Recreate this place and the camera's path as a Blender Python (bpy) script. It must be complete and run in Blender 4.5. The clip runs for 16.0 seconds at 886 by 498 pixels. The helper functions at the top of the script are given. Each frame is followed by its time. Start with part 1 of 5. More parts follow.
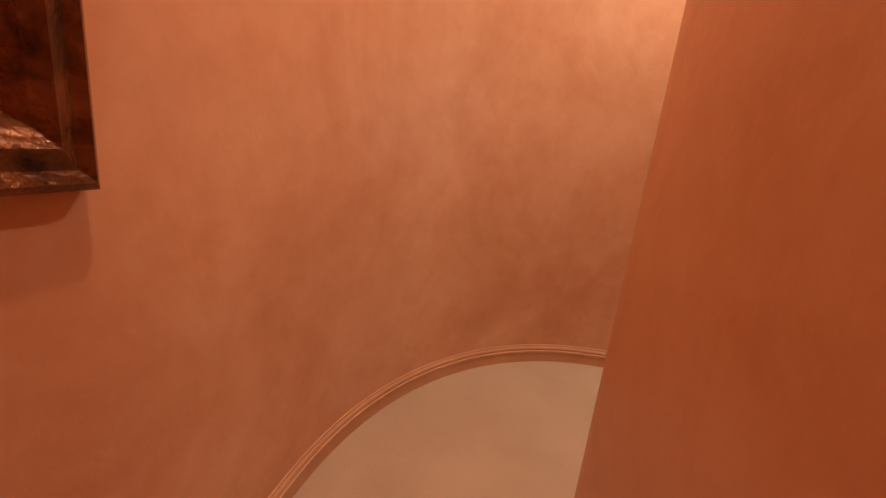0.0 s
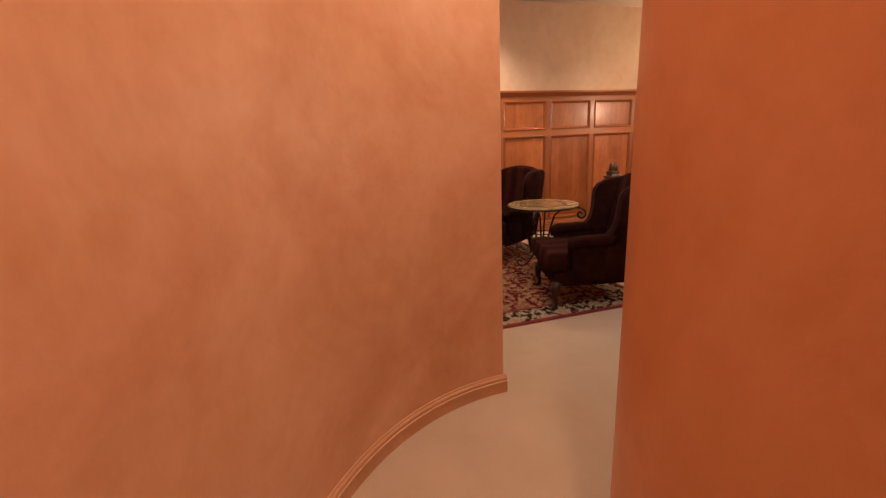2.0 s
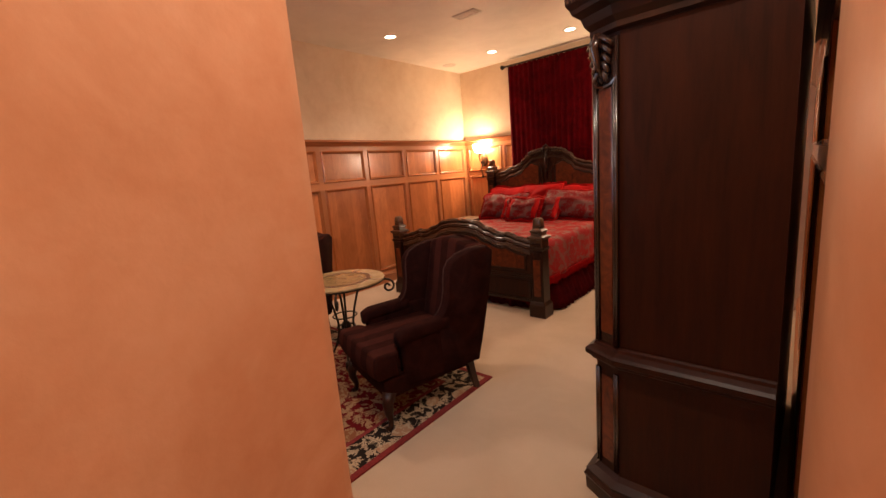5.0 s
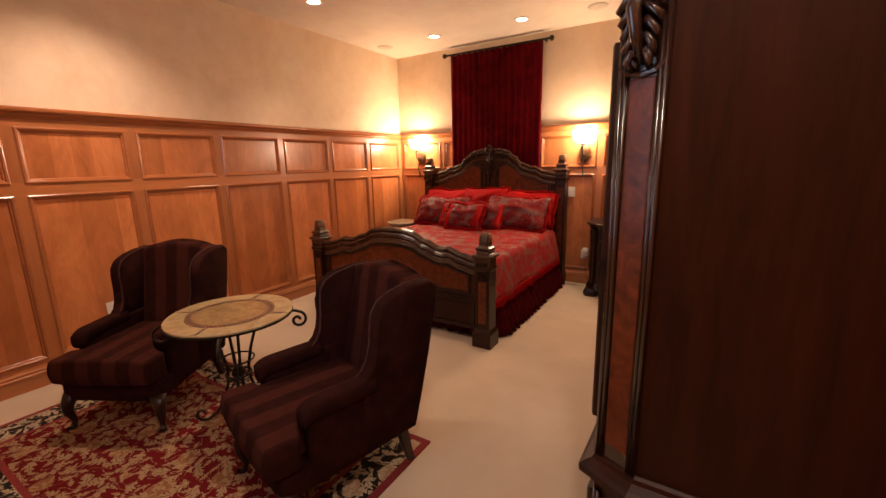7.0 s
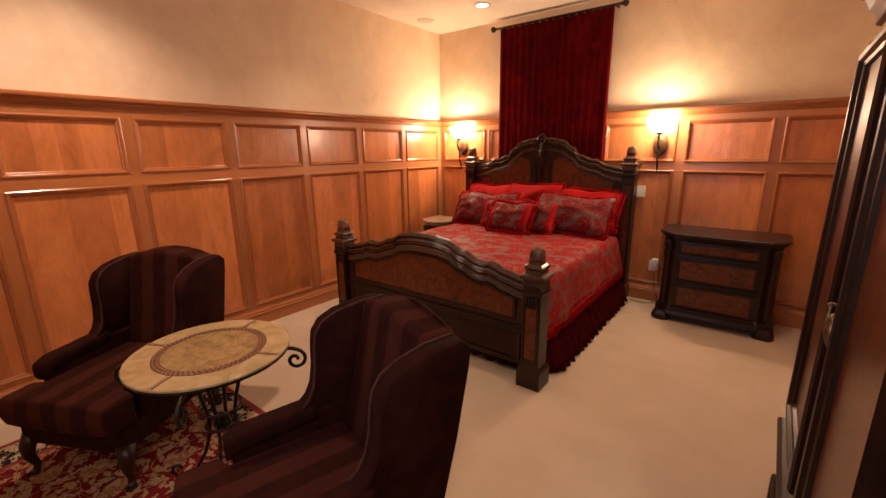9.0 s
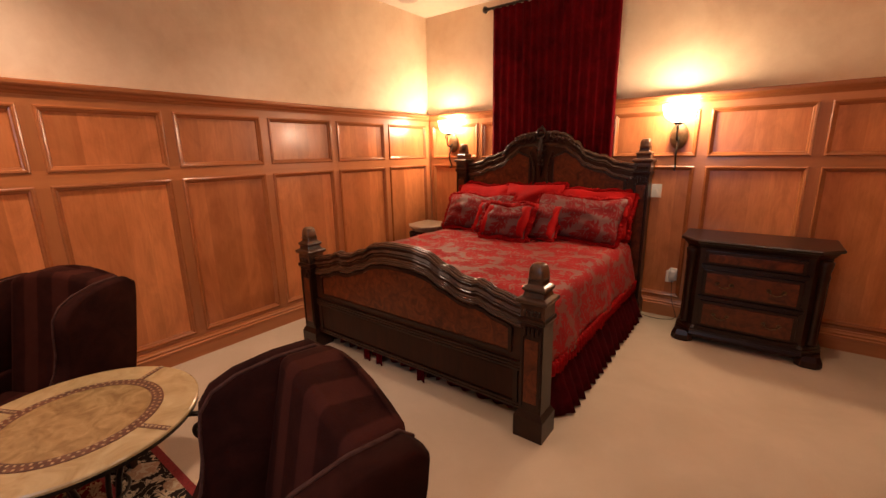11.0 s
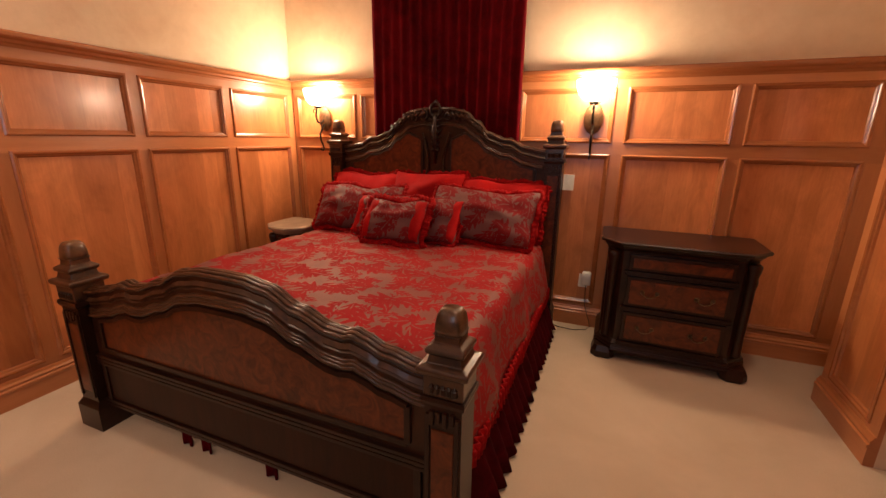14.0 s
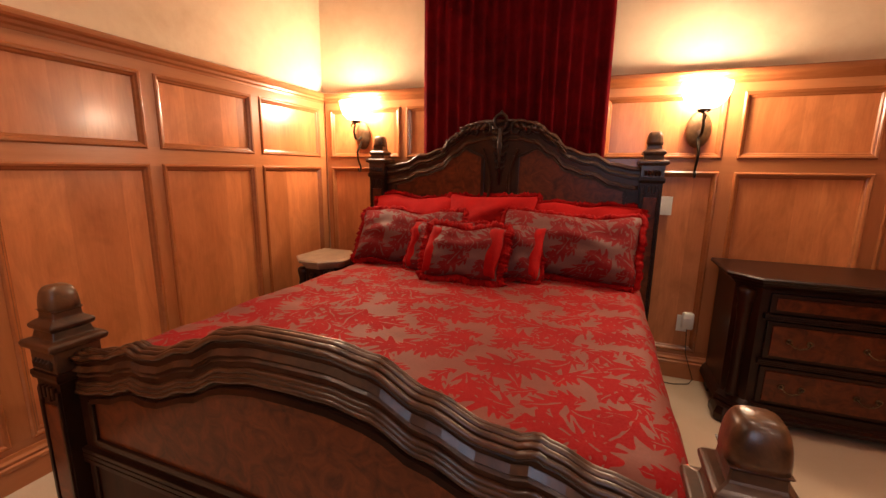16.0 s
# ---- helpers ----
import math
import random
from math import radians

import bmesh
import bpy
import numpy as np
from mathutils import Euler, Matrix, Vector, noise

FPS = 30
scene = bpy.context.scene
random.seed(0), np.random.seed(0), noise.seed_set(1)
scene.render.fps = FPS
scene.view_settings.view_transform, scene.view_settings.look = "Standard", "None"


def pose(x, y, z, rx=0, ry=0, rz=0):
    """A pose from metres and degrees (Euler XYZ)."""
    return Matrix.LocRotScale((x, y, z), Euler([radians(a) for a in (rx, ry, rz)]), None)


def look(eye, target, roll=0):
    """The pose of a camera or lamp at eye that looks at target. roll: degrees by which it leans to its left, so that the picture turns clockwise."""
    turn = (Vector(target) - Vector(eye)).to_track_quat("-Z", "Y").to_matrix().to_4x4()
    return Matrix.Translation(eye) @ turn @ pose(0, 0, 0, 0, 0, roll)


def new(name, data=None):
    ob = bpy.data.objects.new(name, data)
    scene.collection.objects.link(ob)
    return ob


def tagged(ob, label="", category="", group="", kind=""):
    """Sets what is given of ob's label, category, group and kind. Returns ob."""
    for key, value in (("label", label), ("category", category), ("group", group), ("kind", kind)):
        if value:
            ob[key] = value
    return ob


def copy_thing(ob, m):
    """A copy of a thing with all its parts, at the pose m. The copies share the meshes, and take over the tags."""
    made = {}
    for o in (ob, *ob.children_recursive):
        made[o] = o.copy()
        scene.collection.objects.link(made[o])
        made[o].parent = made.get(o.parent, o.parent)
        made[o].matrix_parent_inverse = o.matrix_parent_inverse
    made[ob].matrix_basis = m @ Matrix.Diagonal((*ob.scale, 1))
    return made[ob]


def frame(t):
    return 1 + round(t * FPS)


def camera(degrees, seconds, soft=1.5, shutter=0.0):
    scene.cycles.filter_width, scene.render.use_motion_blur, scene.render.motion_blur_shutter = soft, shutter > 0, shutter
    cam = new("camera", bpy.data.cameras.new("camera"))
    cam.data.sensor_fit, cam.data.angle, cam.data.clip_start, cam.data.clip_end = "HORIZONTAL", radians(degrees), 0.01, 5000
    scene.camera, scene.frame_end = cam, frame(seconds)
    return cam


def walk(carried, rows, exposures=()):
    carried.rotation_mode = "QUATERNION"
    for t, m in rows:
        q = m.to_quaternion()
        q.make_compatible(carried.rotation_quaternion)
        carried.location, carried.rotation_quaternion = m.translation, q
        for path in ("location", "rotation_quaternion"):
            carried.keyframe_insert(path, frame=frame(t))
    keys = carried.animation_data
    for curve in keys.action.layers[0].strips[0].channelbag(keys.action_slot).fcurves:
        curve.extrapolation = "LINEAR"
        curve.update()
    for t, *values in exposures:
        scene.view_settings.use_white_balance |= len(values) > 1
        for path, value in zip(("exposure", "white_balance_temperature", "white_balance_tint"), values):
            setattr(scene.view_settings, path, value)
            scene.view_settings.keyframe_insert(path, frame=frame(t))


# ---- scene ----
cam = camera(94.0, 16.0)
PATH = [
    (0.0, (6.218, -6.109, 1.238), (4.316, -6.491, 0.748), 6.3),
    (0.5, (6.052, -6.156, 1.266), (4.124, -6.358, 0.773), 3.0),
    (1.0, (5.926, -6.267, 1.305), (3.985, -6.193, 0.829), 0.2),
    (1.5, (5.768, -6.321, 1.341), (3.853, -6.012, 0.857), -1.6),
    (2, (5.606, -6.371, 1.38), (3.745, -5.828, 0.889), -2.7),
    (2.5, (5.409, -6.374, 1.374), (3.629, -5.6, 0.892), -2.6),
    (3, (5.249, -6.365, 1.436), (3.571, -5.386, 0.96), -2.2),
    (3.5, (5.088, -6.325, 1.467), (3.51, -5.178, 1.025), -2.5),
    (4, (4.927, -6.265, 1.495), (3.449, -4.98, 1.088), -3.2),
    (4.5, (4.767, -6.183, 1.52), (3.386, -4.788, 1.14), -3.9),
    (5, (4.625, -6.074, 1.529), (3.326, -4.597, 1.169), -4.6),
    (7.5, (4.073, -5.361, 1.648), (3.065, -3.686, 1.228), -0.7),
    (8, (3.988, -5.211, 1.675), (2.945, -3.565, 1.227), -0.4),
    (8.5, (3.892, -5.06, 1.673), (2.787, -3.458, 1.21), -0.4),
    (9, (3.796, -4.908, 1.672), (2.611, -3.366, 1.202), -0.6),
    (11.5, (3.445, -4.211, 1.593), (2.272, -2.656, 1.14), -1.3),
    (12, (3.355, -4.061, 1.59), (2.306, -2.424, 1.119), -0.6),
    (12.5, (3.307, -3.913, 1.581), (2.351, -2.224, 1.099), 0.3),
    (13, (3.228, -3.782, 1.568), (2.36, -2.048, 1.077), 0.5),
    (13.5, (3.158, -3.64, 1.561), (2.365, -1.878, 1.046), 0.6),
    (14, (3.081, -3.522, 1.545), (2.364, -1.729, 1.023), 0.9),
    (14.5, (3.001, -3.409, 1.535), (2.335, -1.591, 1.032), 1.2),
    (15, (2.89, -3.337, 1.537), (2.261, -1.498, 1.067), 1.2),
    (15.5, (2.749, -3.266, 1.496), (2.13, -1.413, 1.067), 0.9),
    (16, (2.372, -3.174, 1.43), (1.668, -1.339, 1.05), 0.8),
]
walk(cam, [(t, look(eye, target, roll)) for t, eye, target, roll in PATH],
     [(0, 0.0), (5, 0.0), (8, 0.06), (9, 0.02), (11.5, -0.05), (13.5, -0.12), (15, -0.04), (16, -0.05)])

# ---- world and light ----
world = bpy.data.worlds.new("world")
scene.world = world
world.use_nodes = True
world.node_tree.nodes["Background"].inputs[0].default_value = (0.9, 0.8, 0.7, 1)
world.node_tree.nodes["Background"].inputs[1].default_value = 0.02
scene.view_settings.exposure = 0.0
CEIL = 3.2
WARM = (1.0, 0.70, 0.53)
HALL_WARM = (1.0, 0.55, 0.32)
BEND_WARM = (1.0, 0.79, 0.64)
SCONCE_AT = [(0.42, 0), (2.905, 0)]
# recessed downlights: x, y, watts, colour
DOWNLIGHTS = [(0.74, -2.31, 15, WARM, 100), (1.10, -0.65, 4.5, WARM, 100), (2.27, -0.62, 4.5, WARM, 100), (2.75, -2.31, 10, WARM, 100),
              # this row: unseen lamps added to brighten the room, bend and hall
              (0.74, -4.15, 40, WARM, 125), (3.4, -3.5, 8, WARM, 100), (3.75, -1.1, 12, WARM, 100), (4.25, -5.35, 27, BEND_WARM, 172), (5.75, -6.2, 24, HALL_WARM, 172)]
for lx, ly, watts, tone, spread in DOWNLIGHTS:
    lamp = bpy.data.lights.new("downlight_beam", "SPOT")
    lamp.energy, lamp.color, lamp.spot_size, lamp.spot_blend, lamp.shadow_soft_size = watts * 4, tone, radians(spread), 1.0, 0.06
    new("downlight_beam", lamp).matrix_world = look((lx, ly, CEIL - 0.03), (lx, ly + 0.0001, 0))
for lx, ly in SCONCE_AT:
    lamp = bpy.data.lights.new("sconce_bulb", "POINT")
    lamp.energy, lamp.color, lamp.shadow_soft_size = 37, (1.0, 0.71, 0.50), 0.05
    new("sconce_bulb", lamp).location = (lx, -0.13, 1.93)

# pale evening daylight in the opening of the south window
lamp = bpy.data.lights.new("window_daylight", "AREA")
lamp.shape, lamp.size, lamp.size_y, lamp.energy, lamp.color = "RECTANGLE", 0.66, 1.36, 13, (0.62, 0.75, 1.0)
new("window_daylight", lamp).matrix_world = look((2.75, -5.60, 1.95), (2.75, -4.6, 1.95))


# ---- materials ----
def shader(name, rough=0.5, metal=0.0, spec=0.5):
    m = bpy.data.materials.new(name)
    m.use_nodes = True
    b = m.node_tree.nodes["Principled BSDF"]
    b.inputs["Roughness"].default_value, b.inputs["Metallic"].default_value = rough, metal
    b.inputs["Specular IOR Level"].default_value = spec
    return m, m.node_tree, b


def node(tree, kind, **inputs):
    n = tree.nodes.new(kind)
    for key, value in inputs.items():
        n.inputs[key].default_value = value
    return n


def coords(tree, scale=(1, 1, 1), source="Object", spread=0.0):
    tc = tree.nodes.new("ShaderNodeTexCoord")
    mp = tree.nodes.new("ShaderNodeMapping")
    mp.inputs["Scale"].default_value = scale
    tree.links.new(tc.outputs[source], mp.inputs["Vector"])
    if spread:
        info, mul = tree.nodes.new("ShaderNodeObjectInfo"), tree.nodes.new("ShaderNodeMath")
        mul.operation, mul.inputs[1].default_value = "MULTIPLY", spread
        tree.links.new(info.outputs["Random"], mul.inputs[0])
        tree.links.new(mul.outputs[0], mp.inputs["Location"])
    return mp.outputs[0]


def noise_tex(tree, vec, scale, detail=4.0, rough=0.55, distort=0.0):
    n = node(tree, "ShaderNodeTexNoise", Scale=scale, Detail=detail, Roughness=rough, Distortion=distort)
    tree.links.new(vec, n.inputs["Vector"])
    return n.outputs["Fac"]


def ramp(tree, fac, stops, constant=False):
    r = tree.nodes.new("ShaderNodeValToRGB")
    r.color_ramp.interpolation = "CONSTANT" if constant else "LINEAR"
    while len(r.color_ramp.elements) < len(stops):
        r.color_ramp.elements.new(0.5)
    for e, (p, c) in zip(r.color_ramp.elements, stops):
        e.position, e.color = p, (*c, 1)
    tree.links.new(fac, r.inputs[0])
    return r.outputs[0]


def blend(tree, fac, a, b, mode="MIX"):
    m = tree.nodes.new("ShaderNodeMix")
    m.data_type, m.blend_type = "RGBA", mode
    for sock, v in ((m.inputs[0], fac), (m.inputs[6], a), (m.inputs[7], b)):
        if isinstance(v, (int, float)):
            sock.default_value = v
        elif isinstance(v, tuple):
            sock.default_value = (*v, 1)
        else:
            tree.links.new(v, sock)
    return m.outputs[2]


def bump(tree, b, height, strength=0.3, distance=0.01):
    n = node(tree, "ShaderNodeBump", Strength=strength, Distance=distance)
    tree.links.new(height, n.inputs["Height"])
    tree.links.new(n.outputs[0], b.inputs["Normal"])


def plaster(name, light, mid, dark, rough=0.62):
    m, t, b = shader(name, rough, spec=0.4)
    v = coords(t)
    big = noise_tex(t, v, 1.6, 5, 0.6, 0.6)
    c = ramp(t, big, [(0.34, dark), (0.5, mid), (0.64, light)])
    fine = noise_tex(t, v, 9, 6, 0.65, 0.4)
    c = blend(t, 0.35, c, ramp(t, fine, [(0.3, dark), (0.7, light)]))
    t.links.new(c, b.inputs["Base Color"])
    bump(t, b, noise_tex(t, v, 22, 5), 0.22, 0.006)
    return m


def wood(name, dark, light, along=2, rough=0.32, boards=0.0, fig=1.0):
    m, t, b = shader(name, rough)
    sc = [9.0, 9.0, 9.0]
    sc[along] = 0.9
    v = coords(t, tuple(sc), spread=40.0)
    grain = noise_tex(t, v, 1.4 * fig, 6, 0.6, 0.8)
    c = ramp(t, grain, [(0.28, dark), (0.52, tuple((a + k) / 2 for a, k in zip(dark, light))), (0.75, light)])
    fine = noise_tex(t, v, 9, 3, 0.6)
    c = blend(t, 0.25, c, ramp(t, fine, [(0.35, dark), (0.65, light)]))
    info = t.nodes.new("ShaderNodeObjectInfo")
    tone = ramp(t, info.outputs["Random"], [(0.0, (0.82, 0.8, 0.78)), (1.0, (1.08, 1.08, 1.06))])
    c = blend(t, 1.0, c, tone, "MULTIPLY")
    if boards:
        # blotchy figure of the veneer, and joined strips of different tone
        pv = coords(t, (5.0, 5.0, 2.2), spread=40.0)
        blotch = ramp(t, noise_tex(t, pv, 1.0, 5, 0.62, 1.6), [(0.3, (0.80, 0.77, 0.72)), (0.52, (1.0, 1.0, 1.0)), (0.72, (1.14, 1.16, 1.2))])
        c = blend(t, 1.0, c, blotch, "MULTIPLY")
        bv = coords(t, (1 / boards, 0.0, 0.0), spread=13.0)
        w = t.nodes.new("ShaderNodeTexWhiteNoise")
        fl = t.nodes.new("ShaderNodeVectorMath")
        fl.operation = "FLOOR"
        t.links.new(bv, fl.inputs[0])
        t.links.new(fl.outputs[0], w.inputs["Vector"])
        c = blend(t, 1.0, c, ramp(t, w.outputs["Value"], [(0.0, (0.80, 0.77, 0.74)), (0.6, (1.0, 1.0, 1.0)), (1.0, (1.15, 1.17, 1.2))]), "MULTIPLY")
    t.links.new(c, b.inputs["Base Color"])
    b.inputs["Coat Weight"].default_value, b.inputs["Coat Roughness"].default_value = 0.35, 0.16
    bump(t, b, fine, 0.06, 0.002)
    return m


def mottled(name, dark, light, scale, rough=0.5, metal=0.0, strength=0.15, distort=0.5, sheen=0.0, coat=0.0):
    m, t, b = shader(name, rough, metal)
    v = coords(t, spread=20.0)
    n = noise_tex(t, v, scale, 6, 0.62, distort)
    c = ramp(t, n, [(0.3, dark), (0.7, light)])
    t.links.new(c, b.inputs["Base Color"])
    b.inputs["Sheen Weight"].default_value, b.inputs["Coat Weight"].default_value = sheen, coat
    b.inputs["Coat Roughness"].default_value = 0.2
    bump(t, b, noise_tex(t, v, scale * 6, 4), strength, 0.004)
    return m


def carpet_pile():
    m, t, b = shader("carpet_pile", 0.95, spec=0.15)
    v = coords(t)
    c = ramp(t, noise_tex(t, v, 2.2, 5, 0.6, 0.3), [(0.3, (0.47, 0.355, 0.25)), (0.7, (0.58, 0.45, 0.33))])
    c = blend(t, 0.3, c, ramp(t, noise_tex(t, v, 240, 2), [(0.3, (0.42, 0.33, 0.22)), (0.7, (0.68, 0.57, 0.42))]))
    t.links.new(c, b.inputs["Base Color"])
    bump(t, b, noise_tex(t, v, 300, 2), 0.6, 0.006)
    return m


def calc(tree, op, a, b=0.0):
    n = tree.nodes.new("ShaderNodeMath")
    n.operation = op
    for sock, v in zip(n.inputs, (a, b)):
        if isinstance(v, (int, float)):
            sock.default_value = v
        else:
            tree.links.new(v, sock)
    return n.outputs[0]


def acanthus(t, vec, scale, length, width, seed, turn=1.9):
    """One scattered, curled and serrated leaf for each cell: 1 inside the leaf."""
    shift = t.nodes.new("ShaderNodeVectorMath")
    shift.operation, shift.inputs[1].default_value = "ADD", (seed * 0.37, seed * 0.53, 0)
    t.links.new(vec, shift.inputs[0])
    vo = node(t, "ShaderNodeTexVoronoi", Scale=scale, Randomness=0.6)
    vo.voronoi_dimensions = "2D"
    t.links.new(shift.outputs[0], vo.inputs["Vector"])
    rel = t.nodes.new("ShaderNodeVectorMath")
    rel.operation = "SUBTRACT"
    t.links.new(shift.outputs[0], rel.inputs[0])
    t.links.new(vo.outputs["Position"], rel.inputs[1])
    tone = t.nodes.new("ShaderNodeSeparateColor")
    t.links.new(vo.outputs["Color"], tone.inputs[0])
    spin = t.nodes.new("ShaderNodeVectorRotate")
    spin.rotation_type = "Z_AXIS"
    t.links.new(rel.outputs[0], spin.inputs["Vector"])
    t.links.new(calc(t, "MULTIPLY", tone.outputs[0], turn * 2), spin.inputs["Angle"])
    xyz = t.nodes.new("ShaderNodeSeparateXYZ")
    t.links.new(spin.outputs[0], xyz.inputs[0])
    x, y = xyz.outputs[0], xyz.outputs[1]
    bow = calc(t, "MULTIPLY", calc(t, "MULTIPLY", x, x), calc(t, "MULTIPLY", calc(t, "SUBTRACT", tone.outputs[1], 0.5), 14.0))
    side = calc(t, "ABSOLUTE", calc(t, "ADD", y, bow))
    body = calc(t, "SUBTRACT", 1.0, calc(t, "POWER", calc(t, "ABSOLUTE", calc(t, "DIVIDE", x, length)), 1.7))
    teeth = calc(t, "SINE", calc(t, "MULTIPLY", calc(t, "SUBTRACT", x, calc(t, "MULTIPLY", side, 0.8)), 6.283 / (length * 0.52)))
    edge = calc(t, "MULTIPLY", calc(t, "MULTIPLY", body, width), calc(t, "ADD", 0.68, calc(t, "MULTIPLY", teeth, 0.36)))
    inside = calc(t, "LESS_THAN", side, edge)
    rib = calc(t, "GREATER_THAN", side, calc(t, "MULTIPLY", body, width * 0.055))
    return calc(t, "MULTIPLY", inside, rib)


def damask(name, ground, figure, scale=1.0):
    """Woven cloth: satin acanthus leaves on a duller ground; it runs on down a hanging side."""
    m, t, b = shader(name, 0.8, spec=0.2)
    v = coords(t)
    xyz, flat = t.nodes.new("ShaderNodeSeparateXYZ"), t.nodes.new("ShaderNodeCombineXYZ")
    t.links.new(v, xyz.inputs[0])
    t.links.new(calc(t, "SUBTRACT", xyz.outputs[0], xyz.outputs[2]), flat.inputs[0])
    t.links.new(xyz.outputs[1], flat.inputs[1])
    warp = node(t, "ShaderNodeTexNoise", Scale=9.0 * scale, Detail=2.0)
    t.links.new(flat.outputs[0], warp.inputs["Vector"])
    vv = t.nodes.new("ShaderNodeMix")
    vv.data_type, vv.blend_type = "RGBA", "ADD"
    vv.inputs[0].default_value = 0.034 / scale
    t.links.new(flat.outputs[0], vv.inputs[6])
    t.links.new(warp.outputs["Color"], vv.inputs[7])
    w = vv.outputs[2]
    leaves = acanthus(t, w, 4.4 * scale, 0.118 / scale, 0.086 / scale, 1.0)
    for sc, ln, wd, seed in ((5.0, 0.100, 0.070, 2.0), (7.6, 0.064, 0.040, 3.0)):
        leaves = calc(t, "MAXIMUM", leaves, acanthus(t, w, sc * scale, ln / scale, wd / scale, seed))
    worn = ramp(t, noise_tex(t, v, 3.0, 3), [(0.3, (0.82, 0.82, 0.82)), (0.7, (1.1, 1.1, 1.1))])
    c = blend(t, leaves, figure, ground)
    c = blend(t, 1.0, c, worn, "MULTIPLY")
    weave = noise_tex(t, v, 120, 3)
    c = blend(t, 0.15, c, ramp(t, weave, [(0.3, (0.12, 0.006, 0.006)), (0.7, (0.30, 0.06, 0.05))]))
    t.links.new(c, b.inputs["Base Color"])
    rg = ramp(t, leaves, [(0.0, (0.62, 0.62, 0.62)), (1.0, (0.9, 0.9, 0.9))])
    t.links.new(rg, b.inputs["Roughness"])
    bump(t, b, blend(t, 0.5, weave, leaves), 0.12, 0.004)
    return m


def stripes(name, dark, light, pitch):
    m, t, b = shader(name, 0.9, spec=0.1)
    v = coords(t)
    w = node(t, "ShaderNodeTexWave", Scale=0.314 / pitch, Distortion=0.15, Detail=2.0)
    w.bands_direction = "X"
    t.links.new(v, w.inputs["Vector"])
    c = ramp(t, w.outputs["Fac"], [(0.42, dark), (0.58, light)])
    c = blend(t, 0.4, c, ramp(t, noise_tex(t, v, 14, 5), [(0.3, dark), (0.75, light)]))
    t.links.new(c, b.inputs["Base Color"])
    bump(t, b, noise_tex(t, v, 180, 2), 0.25, 0.003)
    return m


def rug_pile(name, ground, flower, leaf, scale):
    m, t, b = shader(name, 0.95, spec=0.1)
    v = coords(t)
    warp = node(t, "ShaderNodeTexNoise", Scale=scale * 0.6, Detail=2.0)
    t.links.new(v, warp.inputs["Vector"])
    vv = t.nodes.new("ShaderNodeMix")
    vv.data_type, vv.blend_type = "RGBA", "ADD"
    vv.inputs[0].default_value = 0.12
    t.links.new(v, vv.inputs[6])
    t.links.new(warp.outputs["Color"], vv.inputs[7])
    vine = noise_tex(t, vv.outputs[2], scale * 0.9, 1.2, 0.4, 1.8)
    lines = ramp(t, vine, [(0.478, (0, 0, 0)), (0.484, (1, 1, 1)), (0.498, (1, 1, 1)), (0.504, (0, 0, 0))])
    lines = calc(t, "MAXIMUM", lines, acanthus(t, vv.outputs[2], scale * 1.35, 0.40 / scale, 0.20 / scale, 1.0))
    lines = calc(t, "MAXIMUM", lines, acanthus(t, vv.outputs[2], scale * 2.0, 0.24 / scale, 0.11 / scale, 2.0))
    vo = node(t, "ShaderNodeTexVoronoi", Scale=scale * 0.6, Randomness=0.5)
    t.links.new(vv.outputs[2], vo.inputs["Vector"])
    bloom = ramp(t, vo.outputs["Distance"], [(0.25, (1, 1, 1)), (0.27, (0, 0, 0))])
    petals = ramp(t, noise_tex(t, v, scale * 4.5, 2, 0.5, 1.0), [(0.47, (0, 0, 0)), (0.5, (1, 1, 1))])
    c = blend(t, lines, ground, leaf)
    c = blend(t, bloom, c, blend(t, petals, leaf, flower))
    c = blend(t, 0.25, c, ramp(t, noise_tex(t, v, 160, 2), [(0.3, (0.05, 0.02, 0.015)), (0.75, (0.5, 0.4, 0.3))]), "OVERLAY")
    t.links.new(c, b.inputs["Base Color"])
    bump(t, b, noise_tex(t, v, 260, 2), 0.5, 0.004)
    return m


def glow(name, colour, strength):
    m = bpy.data.materials.new(name)
    m.use_nodes = True
    b = m.node_tree.nodes["Principled BSDF"]
    b.inputs["Base Color"].default_value = (0.8, 0.7, 0.55, 1)
    b.inputs["Emission Color"].default_value, b.inputs["Emission Strength"].default_value = (*colour, 1), strength
    return m


M_ROOM = plaster("room_plaster", (0.78, 0.62, 0.45), (0.73, 0.56, 0.39), (0.64, 0.46, 0.30))
M_HALL = plaster("hall_plaster", (0.71, 0.425, 0.265), (0.645, 0.35, 0.20), (0.57, 0.28, 0.145), 0.4)
M_CEIL = mottled("ceiling_paint", (0.60, 0.50, 0.40), (0.68, 0.58, 0.47), 3, 0.7, strength=0.05)
M_CARPET = carpet_pile()
M_PANEL = wood("maple_panel", (0.46, 0.142, 0.046), (0.65, 0.245, 0.090), 2, 0.3, boards=0.125, fig=0.4)
M_FRAME_V = wood("maple_stile", (0.40, 0.135, 0.046), (0.50, 0.19, 0.07), 2, 0.3)
M_FRAME_H = wood("maple_rail", (0.40, 0.135, 0.046), (0.50, 0.19, 0.07), 0, 0.3)
M_MOULD = wood("maple_moulding", (0.31, 0.096, 0.032), (0.42, 0.145, 0.05), 0, 0.25)
M_SKIRT = mottled("painted_baseboard", (0.52, 0.27, 0.14), (0.62, 0.34, 0.19), 4, 0.4, strength=0.04)
M_DARK = mottled("espresso_wood", (0.009, 0.0030, 0.0016), (0.032, 0.0095, 0.0042), 7, 0.36, strength=0.12, coat=0.12)
